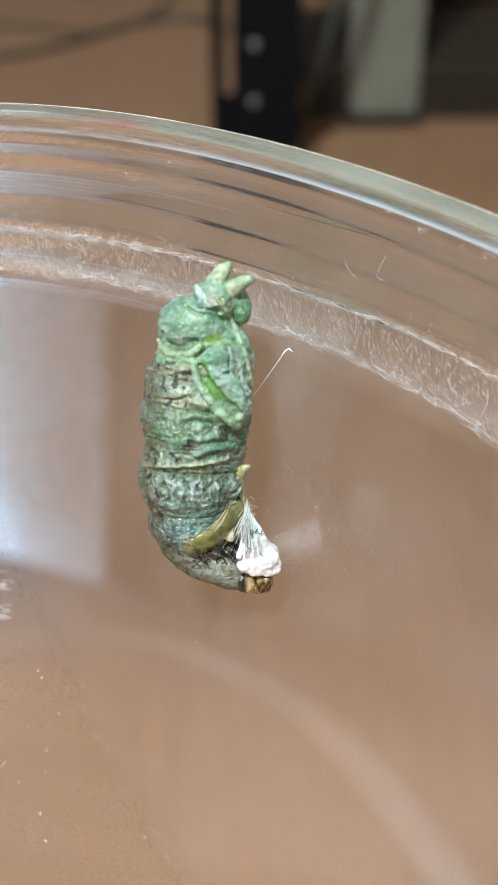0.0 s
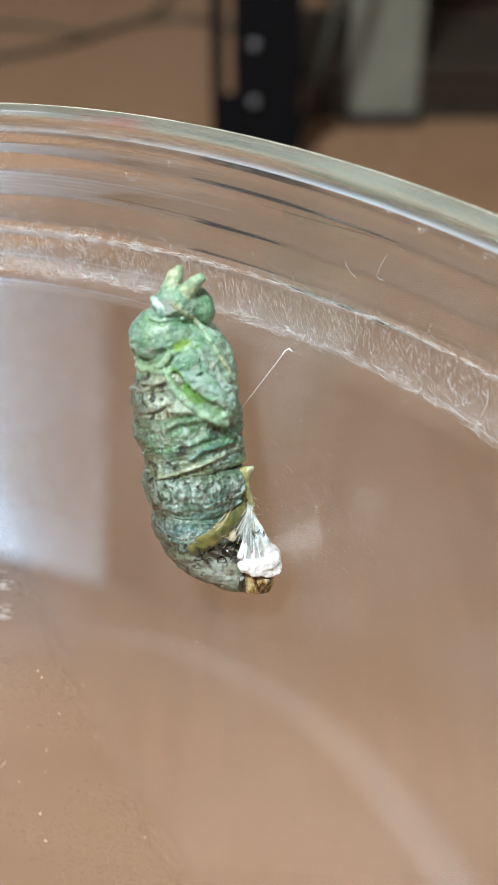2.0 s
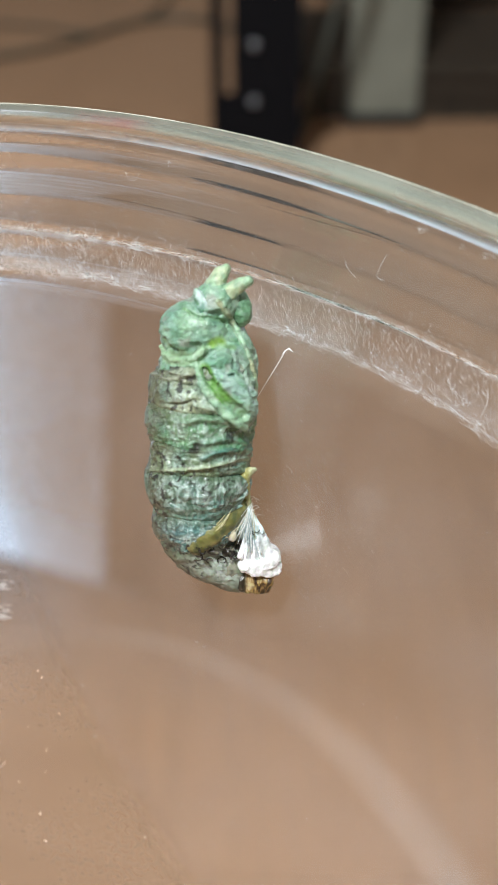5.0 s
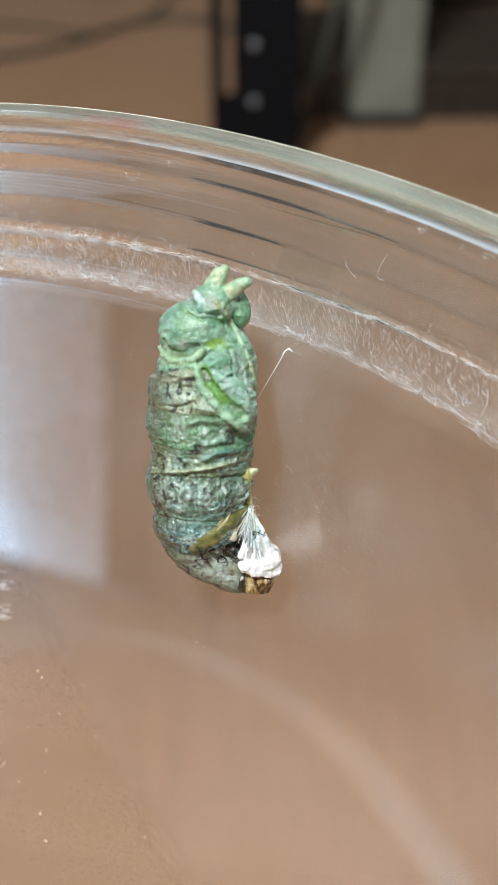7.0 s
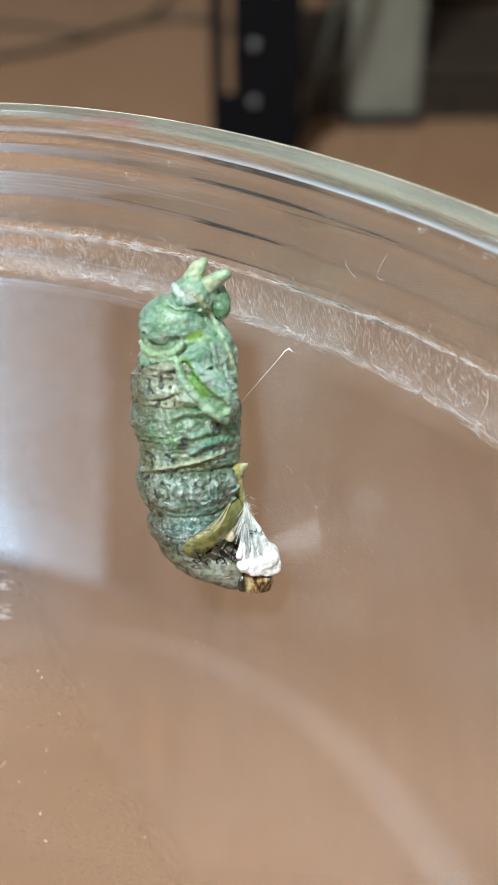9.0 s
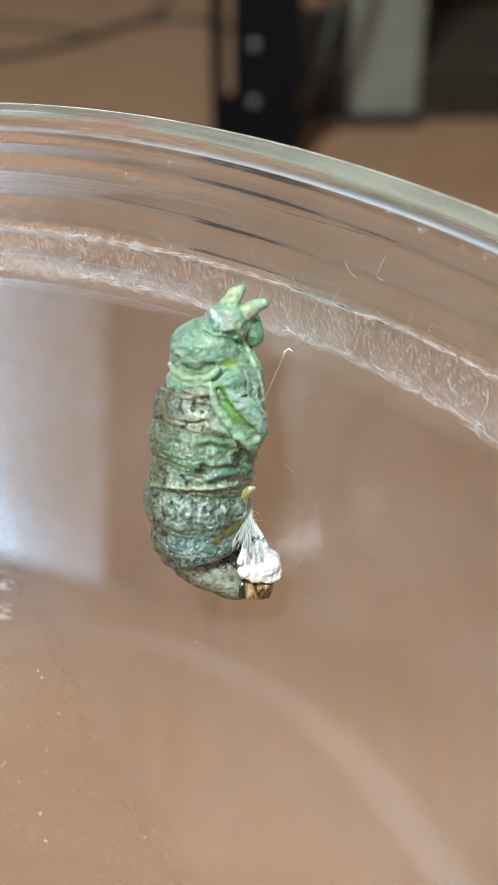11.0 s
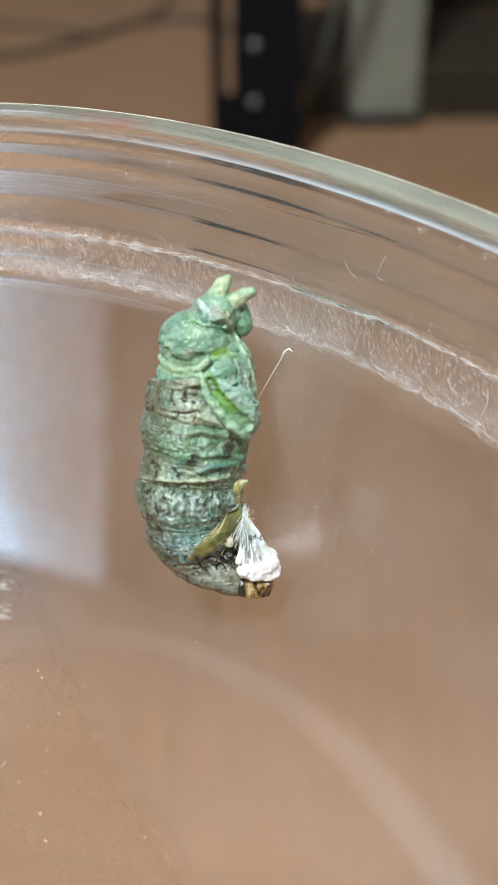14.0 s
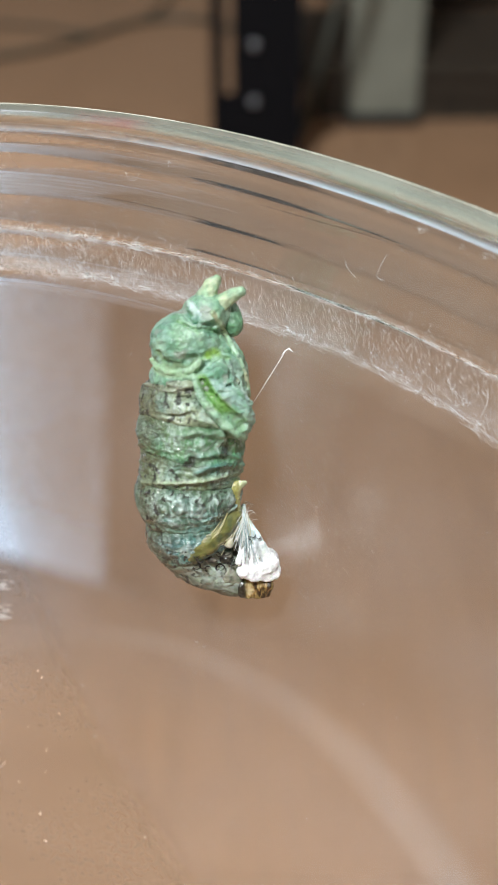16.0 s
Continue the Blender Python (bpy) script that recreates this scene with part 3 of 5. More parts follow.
# folds laid on the hind body: line, half width and height in drawing units, tone, strength of the tone
# sunken folds carry seam colour and the crease's shade in their tone
FOLDS = [([on_body(x, y) for x, y in pts], w, h, tone, k) for pts, w, h, tone, k in (
    (((262, 824), (300, 826), (350, 822), (398, 812), (424, 802)), 4, 5, (0.50, 0.58, 0.38), 0.75),
    (((340, 712), (366, 718), (390, 736)), 6, 6, (0.46, 0.60, 0.46), 0.5),
    (((328, 738), (360, 736), (396, 748)), 5, 5, (0.40, 0.56, 0.44), 0.4),
    (((300, 756), (350, 758), (410, 752)), 4, 4, (0.40, 0.52, 0.36), 0.4),
    (((348, 804), (380, 792), (422, 792)), 6, 6, (0.09, 0.28, 0.27), 0.6),
    (((352, 778), (384, 772), (418, 780)), 5, 5, (0.10, 0.25, 0.22), 0.5),
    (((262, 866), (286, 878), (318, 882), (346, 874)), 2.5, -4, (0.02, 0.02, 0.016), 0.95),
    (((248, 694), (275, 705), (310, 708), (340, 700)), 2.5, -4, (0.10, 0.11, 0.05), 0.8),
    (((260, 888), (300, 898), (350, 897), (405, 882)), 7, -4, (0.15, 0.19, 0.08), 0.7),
    (((276, 905), (318, 908), (366, 902), (414, 890)), 3.5, 4, (0.30, 0.46, 0.46), 0.6),
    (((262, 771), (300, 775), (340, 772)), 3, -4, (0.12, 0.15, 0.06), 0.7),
    (((262, 652), (284, 662), (312, 660), (336, 650)), 4, 4, (0.42, 0.44, 0.34), 0.6),
    (((300, 648), (330, 654), (344, 640)), 5, 5, (0.44, 0.50, 0.38), 0.6),
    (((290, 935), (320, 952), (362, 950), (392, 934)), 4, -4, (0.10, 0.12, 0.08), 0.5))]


def hind_piece(name, u0, u1, tone, bulge=6.0, label="", mat=None, last=False):
    """One ring of the hind body between two heights; its upper end is tucked under the ring before it.
    tone: base colour, then amounts of frost with painted sheen, black flecks and cream."""
    base, frost_sheen, ink, warm = tone
    nf = 300
    ns = int((u1 - u0 + 14) * 0.85)
    us = np.linspace(u0 - 9, u1 + (0 if last else 5), ns + 1)
    U, PH = [g.ravel() for g in np.meshgrid(us, TAU * np.arange(nf) / nf, indexing="ij")]
    ring = np.c_[np.cos(PH), np.sin(PH), U / 60]
    warp = 9 * (vnoise(ring, 1.3, 5) - 0.5) + 4 * (vnoise(ring, 3.1, 6) - 0.5)
    uu = np.clip(U + warp * (0.25 if last else 1.0), 612, 1024.9)
    C, A, B = along(AXIS, uu), along(AXIS_SIDE, uu), along(AXIS_FRONT, uu)
    R = np.interp(uu, AXIS_U[:, 1], AXIS_R)
    w = (U - u0) / (u1 - u0)
    if not last:
        R = R + mm(bulge) * (np.sin(math.pi * np.clip(w, 0, 1) ** 0.75) - 0.45)
    R = R - mm(1.5) * (1 - step(u0 - 3, u0 + 6, U)) - mm(7.0) * (1 - step(u0 - 9, u0 - 2, U))
    if not last:
        R = R + mm(1.5) * np.exp(-((U - u1 + 4) / 4) ** 2) - mm(7.0) * np.clip((U - u1) / 5, 0, 1) ** 2
    rad = np.cos(PH)[:, None] * A + np.sin(PH)[:, None] * B * 0.92
    V = C + rad * R[:, None]
    L = uu / 19.7
    stray = np.c_[fbm(V, 0.7, 12, 2), fbm(V, 0.7, 14, 2), fbm(V, 0.6, 16, 2)] - 0.5
    pleat = np.c_[np.cos(PH) * R, np.sin(PH) * R, L * 0.45] + 1.6 * stray
    cross = np.c_[np.cos(PH) * R * 0.42, np.sin(PH) * R * 0.42, L * 0.9] + 2.2 * stray
    n1, n2, n3 = fbm(V, 0.9, 11), fbm(V, 2.6, 13), fbm(V, 5.0, 17)
    low = fbm(V, 0.42, 33, 2)
    fine = ridged(pleat, 2.6, 3)
    relief = (0.65 * (fbm(V, 0.45, 1, 2) - 0.5) + 0.30 * (ridged(cross, 0.7, 7) - 0.6) + 0.15 * (ridged(cross * (0.6, 0.6, 1.0), 1.9, 8) - 0.6) + 0.12 * (ridged(pleat, 1.0, 2) - 0.6)
              + 0.07 * (fine - 0.6) + 0.12 * (n3 - 0.5) + 0.10 * (n2 - 0.5))
    if last:
        relief = relief * 0.8
    col = blend(np.tile(base, (len(V), 1)), GREYGREEN, step(0.35, 0.7, n1) * 0.35)
    col = blend(col, TEAL, step(0.42, 0.7, fbm(V, 0.5, 31, 2)) * (0.0 if last else 0.6))
    col = blend(col, CREAM, step(0.3, 0.7, 0.5 * n1 + 0.5 * low) * warm)
    mid = np.exp(-((w - 0.45) / 0.38) ** 2)
    # wet sheen on the pleat crests put into the colour
    crest = step(0.45, 0.95, fine) * step(0.35, 0.6, 0.5 * n1 + 0.5 * n2)
    col = blend(col, FROST_SHEEN, np.clip(crest * (0.2 + mid) * frost_sheen * 0.55, 0, 0.9))
    col = blend(col, (0.62, 0.72, 0.70), step(0.52, 0.66, fbm(pleat, 3.2, 23)) * mid * frost_sheen * 0.35)
    # ring ends darkened: shade of the tucked joints put into the colour
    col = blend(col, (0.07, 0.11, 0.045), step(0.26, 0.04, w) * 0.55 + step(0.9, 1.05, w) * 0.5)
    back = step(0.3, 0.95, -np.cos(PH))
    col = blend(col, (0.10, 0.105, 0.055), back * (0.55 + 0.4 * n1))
    streak = fbm(V * (1.0, 0.7, 1.0) + 0.6 * n1[:, None], 3.0, 15)
    dorsal = step(-0.4, 0.4, -np.cos(PH)) * 0.6 + 0.4
    fleck = step(0.545, 0.60, streak * 0.75 + n3 * 0.25) * step(0.40, 0.56, low)
    col = blend(col, INK, np.clip(fleck * dorsal * ink * 1.2, 0, 0.93))
    for x, y, r in ((338, 786, 13), (394, 766, 16), (352, 745, 7), (284, 928, 12), (300, 648, 9), (281, 612, 6), (322, 640, 7), (272, 668, 6)):
        d = np.linalg.norm(V - on_body(x, y), axis=1) / mm(r)
        col = blend(col, INK, step(1.15, 0.5, d + 1.4 * (n2 - 0.5)) * step(0.40, 0.52, streak) * 0.9)
    # hollows between pleats darkened, their shade put into the colour
    pleat_shade = step(0.36, 0.22, fine) * step(0.45, 0.6, n2)
    col = blend(col, (0.06, 0.075, 0.05), np.clip(pleat_shade * (0.2 + 0.2 * ink), 0, 0.6))
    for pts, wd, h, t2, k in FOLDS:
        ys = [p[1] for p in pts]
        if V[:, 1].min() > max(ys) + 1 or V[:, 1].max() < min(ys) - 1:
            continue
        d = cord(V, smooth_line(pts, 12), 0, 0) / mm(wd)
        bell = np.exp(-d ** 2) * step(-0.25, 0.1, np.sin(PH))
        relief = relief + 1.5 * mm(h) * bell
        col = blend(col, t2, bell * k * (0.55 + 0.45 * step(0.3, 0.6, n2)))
    V = V + rad / np.linalg.norm(rad, axis=1)[:, None] * relief[:, None]
    y = (u0 + u1) / 2 if not last else 982
    c = along(AXIS, np.array((y,)))[0]
    F = [(i * nf + j, (i + 1) * nf + j, (i + 1) * nf + (j + 1) % nf, i * nf + (j + 1) % nf) for i in range(ns) for j in range(nf)]
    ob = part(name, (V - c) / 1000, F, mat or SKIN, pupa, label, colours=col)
    MOVERS.append((ob, c, y))
    return ob


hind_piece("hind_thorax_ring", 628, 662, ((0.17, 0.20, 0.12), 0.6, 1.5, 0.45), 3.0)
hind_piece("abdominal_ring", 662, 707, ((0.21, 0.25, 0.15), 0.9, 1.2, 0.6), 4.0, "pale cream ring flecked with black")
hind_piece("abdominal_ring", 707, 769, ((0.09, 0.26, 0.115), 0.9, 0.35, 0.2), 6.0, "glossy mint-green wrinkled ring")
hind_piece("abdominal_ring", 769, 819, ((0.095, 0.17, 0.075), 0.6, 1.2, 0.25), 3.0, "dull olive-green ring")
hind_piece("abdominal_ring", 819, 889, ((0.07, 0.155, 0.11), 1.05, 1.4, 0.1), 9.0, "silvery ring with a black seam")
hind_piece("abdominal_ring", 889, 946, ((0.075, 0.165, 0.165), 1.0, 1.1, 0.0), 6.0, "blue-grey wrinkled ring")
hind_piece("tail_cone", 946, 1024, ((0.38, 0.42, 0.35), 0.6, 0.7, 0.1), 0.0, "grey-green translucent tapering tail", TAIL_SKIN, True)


# --- solids blended from soft forms ---
def nets(field, lo, hi, h):
    """Surface of a field's zero level inside a box, as points and quads."""
    blocks = np.ceil((np.asarray(hi) - lo) / h / 4).astype(int)
    n = blocks * 4 + 1
    rough = np.stack(np.meshgrid(*[lo[k] + 4 * h * np.arange(blocks[k] + 1) for k in range(3)], indexing="ij"), -1)
    R = field(rough.reshape(-1, 3)).reshape(blocks + 1)
    near = [(np.arange(n[k]) + 2) // 4 for k in range(3)]
    D = R[np.ix_(*near)]
    todo = np.argwhere(np.abs(D) < 7 * h)     # only close to the surface is the field needed in full
    D[tuple(todo.T)] = field(np.asarray(lo) + h * todo)
    S = D < 0
    m = n - 1
    corners = [(a, b, c) for a in (0, 1) for b in (0, 1) for c in (0, 1)]
    cut = lambda A, o: A[o[0]:o[0] + m[0], o[1]:o[1] + m[1], o[2]:o[2] + m[2]]
    count = sum(cut(S, o).astype(int) for o in corners)
    cells = np.argwhere((count > 0) & (count < 8))
    index = -np.ones(m, int)
    index[tuple(cells.T)] = np.arange(len(cells))
    acc, num = np.zeros((len(cells), 3)), np.zeros(len(cells))
    for a in corners:
        for k in range(3):
            if a[k]:
                continue
            b = list(a)
            b[k] = 1
            da, db = D[tuple((cells + a).T)], D[tuple((cells + b).T)]
            on = (da < 0) != (db < 0)
            f = np.where(on, da / np.where(on, da - db, 1), 0)
            p = (cells + a).astype(float)
            p[:, k] += f
            acc += p * on[:, None]
            num += on
    V = np.asarray(lo) + h * acc / num[:, None]
    faces = []
    for k in range(3):
        i, j = (k + 1) % 3, (k + 2) % 3
        sl0, sl1 = [slice(None)] * 3, [slice(None)] * 3
        sl0[k], sl1[k] = slice(0, -1), slice(1, None)
        E0, E1 = S[tuple(sl0)], S[tuple(sl1)]
        e = np.argwhere(E0 != E1)
        e = e[(e[:, i] > 0) & (e[:, j] > 0) & (e[:, i] < n[i] - 1) & (e[:, j] < n[j] - 1)]
        inside = E0[tuple(e.T)]
        quad = []
        for di, dj in ((0, 0), (1, 0), (1, 1), (0, 1)):
            c = e.copy()
            c[:, i] -= di
            c[:, j] -= dj
            quad.append(index[tuple(c.T)])
        Q = np.stack(quad, 1)
        Q[~inside] = Q[~inside][:, ::-1]
        faces.append(Q)
    return V, np.vstack(faces).tolist()


def ball(P, c, r, turn=0.0):
    """Distance to an ellipsoid, turned in the side view by so many degrees."""
    d = P - c
    t = radians(turn)
    x, y = d[:, 0] * math.cos(t) + d[:, 1] * math.sin(t), -d[:, 0] * math.sin(t) + d[:, 1] * math.cos(t)
    e = np.c_[x, y, d[:, 2]] / r
    k0, k1 = np.linalg.norm(e, axis=1), np.linalg.norm(e / r, axis=1)
    return k0 * (k0 - 1) / (k1 + 1e-9)


def join(a, b, k):
    h = np.clip(0.5 + 0.5 * (b - a) / k, 0, 1)
    return b + (a - b) * h - k * h * (1 - h)


def carve(a, b, k):
    return -join(-a, b, k)


def forebody(P):
    """Thorax, hump and head, before folds are laid on them."""
    f = ball(P, q(362, 642, 5.4), (mm(82), mm(66), mm(78)))
    f = join(f, ball(P, q(345, 582, 6.3), (mm(62), mm(54), mm(66)), -14), 0.35)
    f = join(f, ball(P, q(407, 650, 5.2), (mm(38), mm(92), mm(64)), 4), 0.5)
    f = join(f, ball(P, q(378, 638, 8.0), (mm(34), mm(28), mm(34)), 24), 0.2)
    f = join(f, ball(P, q(395, 694, 7.3), (mm(40), mm(64), mm(52)), 28), 0.2)
    f = join(f, ball(P, q(384, 530, 7.2), (mm(40), mm(34), mm(46)), -20), 0.4)
    return f


def body_front(P):
    d = P[:, None] - AXIS[None, ::4]
    return np.minimum(forebody(P), (np.linalg.norm(d, axis=2) - 0.96 * AXIS_R[::4]).min(axis=1))


def on_front(x, y, sink=0.0):
    """A point of the drawing on the front of the body, sunk by so many millimetres."""
    zs = np.linspace(13, 0, 131)
    P = q_many(x, y, zs)
    inside = np.nonzero(body_front(P) < 0)[0]
    z = zs[inside[0]] if len(inside) else 6.0
    return q(x, y, z - sink)


def line_on(points, sink, count=14):
    flat = smooth_line([(x, y, 0) for x, y in points], count)
    return [on_front(x, y, sink) for x, y, _ in flat]


HEAD_C = q(372, 600, 6.2)
forms = {
    "collar": line_on([(281, 604), (286, 617), (300, 627), (320, 631), (340, 626), (354, 614)], 0.06),
    "under_collar": line_on([(290, 592), (300, 610), (324, 616), (346, 606)], 0.0),
    "wing_side": line_on([(392, 650), (412, 684), (424, 716)], 0.5),
    "rim_low": line_on([(341, 640), (350, 674), (370, 708), (396, 738), (420, 754)], 0.0),
    "slit": line_on([(355, 648), (370, 680), (392, 708), (420, 736)], -0.12),
    "rim_high": line_on([(374, 654), (402, 678), (424, 702), (438, 728)], 0.02),
    "fold_a": line_on([(384, 664), (412, 670), (440, 696)], 0.08),
    "fold_b": line_on([(394, 682), (418, 694), (440, 716)], 0.06),
    "fold_c": line_on([(404, 612), (408, 632), (404, 656), (390, 668)], -0.05),
    "antenna": line_on([(386, 530), (404, 556), (419, 588), (432, 622), (442, 660), (445, 692)], -0.08),
    "neck": line_on([(326, 540), (350, 556), (384, 560), (402, 574)], 0.0),
    "cheek": line_on([(352, 612), (376, 600), (398, 594), (418, 602)], 0.0),
    "patch": line_on([(372, 603), (380, 600), (390, 599)], 0.0),
    "cleft": line_on([(344, 634), (366, 620), (388, 610), (410, 612)], 0.0),
    "brow": line_on([(350, 526), (368, 540), (392, 538)], 0.05),
    "crown": line_on([(338, 528), (350, 544), (372, 548)], 0.0),
    "flank": line_on([(416, 626), (424, 656), (430, 690)], 0.0),
}


def thorax_field(P):
    f = forebody(P)
    f = carve(f, cord(P, forms["under_collar"], 0.28, 0.26), 0.3)
    f = join(f, cord(P, forms["collar"], 0.26, 0.34), 0.08)
    f = carve(f, cord(P, forms["cleft"], 0.28, 0.16), 0.15)
    f = join(f, cord(P, forms["wing_side"], 0.65, 0.5), 0.3)
    f = carve(f, cord(P, forms["slit"], 0.34, 0.62), 0.10)
    f = join(f, cord(P, forms["rim_low"], 0.30, 0.36), 0.10)
    f = join(f, cord(P, forms["rim_high"], 0.26, 0.32), 0.12)
    f = join(f, cord(P, forms["fold_a"], 0.28, 0.22), 0.12)
    f = join(f, cord(P, forms["fold_b"], 0.28, 0.26), 0.10)
    f = carve(f, cord(P, forms["fold_c"], 0.18, 0.14), 0.15)
    f = carve(f, cord(P, forms["flank"], 0.18, 0.16), 0.2)
    f = carve(f, cord(P, forms["neck"], 0.20, 0.24), 0.15)
    f = carve(f, cord(P, forms["crown"], 0.12, 0.12), 0.15)
    f = carve(f, cord(P, forms["cheek"], 0.10, 0.12), 0.3)
    f = join(f, cord(P, forms["brow"], 0.26, 0.30), 0.15)
    near = np.abs(f) < 1.0
    g = np.zeros(len(P))
    Q = P[near]
    W = Q * (1, 1.9, 1) + 0.5 * (fbm(Q, 0.8, 47, 2) - 0.5)[:, None]
    g[near] = 0.28 * (fbm(Q, 0.9, 41) - 0.5) - 0.20 * (ridged(W, 0.8, 43) - 0.6) - 0.06 * (ridged(W, 2.0, 44) - 0.6) + 0.10 * (fbm(Q, 3.5, 45) - 0.5)
    return f + g


def near_line(P, pts, r0, r1):
    return 1 - step(0.0, r1, cord(P, pts, r0, r0))


def thorax():
    V, F = nets(thorax_field, q(262, 778, 2.0) + (-0.3, -0.5, -1.2), q(468, 488, 8) + (0.4, 0.6, 5.0), 0.09)
    n1, n2, n3 = fbm(V, 0.9, 51), fbm(V, 2.4, 53), fbm(V, 5.5, 55)
    col = blend(np.tile(MINT, (len(V), 1)), PALE, step(0.2, 0.8, fbm(V, 0.5, 58, 2)) * 0.75)
    col = blend(col, TEAL, step(0.25, 0.8, n1) * 0.4)
    col = blend(col, GREYGREEN, step(0.45, 0.85, n2) * 0.35)
    col = blend(col, FROST_SHEEN, step(0.35, 0.75, fbm(V, 1.2, 57)) * 0.26)
    col = blend(col, (0.36, 0.27, 0.27), step(0.58, 0.74, fbm(V, 0.9, 59)) * 0.4)
    for key, tone, r0, r1, k in (("collar", (0.34, 0.50, 0.30), 0.3, 0.35, 0.8), ("rim_high", (0.30, 0.46, 0.40), 0.3, 0.3, 0.6), ("flank", (0.26, 0.33, 0.30), 0.3, 0.7, 0.5), ("antenna", CREAM, 0.12, 0.3, 0.5),
                                 ("fold_a", (0.30, 0.44, 0.40), 0.25, 0.3, 0.5), ("fold_b", (0.30, 0.44, 0.40), 0.25, 0.3, 0.5), ("under_collar", OLIVE, 0.15, 0.35, 0.8), ("slit", LEAF, 0.40, 0.28, 0.95), ("rim_low", PALE, 0.25, 0.3, 0.85),
                                 ("cheek", (0.16, 0.34, 0.12), 0.1, 0.3, 0.4), ("patch", (0.22, 0.40, 0.04), 0.15, 0.45, 0.85), ("neck", (0.18, 0.36, 0.12), 0.05, 0.3, 0.6), ("cleft", (0.14, 0.28, 0.10), 0.05, 0.3, 0.7)):
        col = blend(col, tone, near_line(V, forms[key], r0, r1) * k)
    col = blend(col, INK, step(0.66, 0.72, n2 * 0.6 + n3 * 0.4) * step(4.9, 3.2, V[:, 1] - q(0, 700, 5)[1]) * 0.5)
    ob = part("thorax", (V - HEAD_C) / 1000, F, THORAX_SKIN, pupa, "mint-green humped thorax with folded wing cases", colours=col)
    MOVERS.append((ob, HEAD_C, 600))
    return ob


THORAX = thorax()


def blended(name, field, lo, hi, h, tones, seed, parent=THORAX, centre=HEAD_C, mat=None, label="", rough=1.0):
    V, F = nets(lambda P: field(P) + rough * 0.16 * (fbm(P, 2.2, seed) - 0.5) + rough * 0.06 * (fbm(P, 6.0, seed + 2) - 0.5), np.asarray(lo), np.asarray(hi), h)
    col = blend(np.tile(tones[0], (len(V), 1)), tones[1], step(0.3, 0.7, fbm(V, 0.9, seed + 5)))
    col = blend(col, tones[2], step(0.45, 0.8, fbm(V, 2.2, seed + 7)))
    return part(name, (V - centre) / 1000, F, mat or THORAX_SKIN, parent, label, colours=col)


def head_parts():
    horn = [q(374, 526, 7.6), q(382, 502, 8.0), q(393, 481, 8.1), q(404, 471, 8.2)]
    blended("horn", lambda P: cord(P, horn, mm(25, 8), mm(9, 8)), q(345, 560, 5), q(435, 445, 11), 0.09, (PALE, (0.47, 0.56, 0.36), (0.27, 0.44, 0.27)), 61, label="pale yellow-green blunt horn")
    horn2 = [q(390, 528, 8.2), q(408, 513, 8.6), q(428, 501, 9.0), q(441, 496, 9.2)]
    blended("horn", lambda P: cord(P, horn2, mm(19, 8), mm(9.5, 8)), q(355, 565, 6), q(475, 460, 12), 0.09, (PALE, (0.47, 0.56, 0.36), (0.27, 0.44, 0.27)), 63, label="pale yellow-green blunt horn")
    def eye(P):
        f = join(ball(P, q(424, 542, 7.0), (mm(20), mm(32), mm(26)), 8), ball(P, q(431, 556, 7.6), (mm(11), mm(14), mm(13))), 0.3)
        return carve(f, cord(P, [q(416, 540, 8.4), q(423, 550, 8.5), q(425, 562, 8.3), q(419, 572, 7.9)], 0.16, 0.12), 0.15)
    blended("eye_lobe", eye, q(388, 590, 5), q(462, 500, 10.5), 0.08, (MINT, GREYGREEN, PALE), 65)
    nub = [q(362, 535, 8.6), q(354, 520, 8.9), q(349, 509, 9.0)]
    blended("nub", lambda P: cord(P, nub, mm(15), mm(6)), q(325, 560, 6), q(390, 485, 11), 0.08, (TEAL, FROST_SHEEN, MINT), 67)
    blended("antenna_sheath", lambda P: cord(P, forms["antenna"], 0.24, 0.2), q(372, 690, 2), q(470, 500, 13), 0.08, (CREAM, PALE, GREYGREEN), 69, label="pale ridge of the antenna sheath", rough=0.4)


head_parts()


# --- tail: cast skin, silk pad, bristles ---
TAIL_C = q(440, 1000, 0.0)


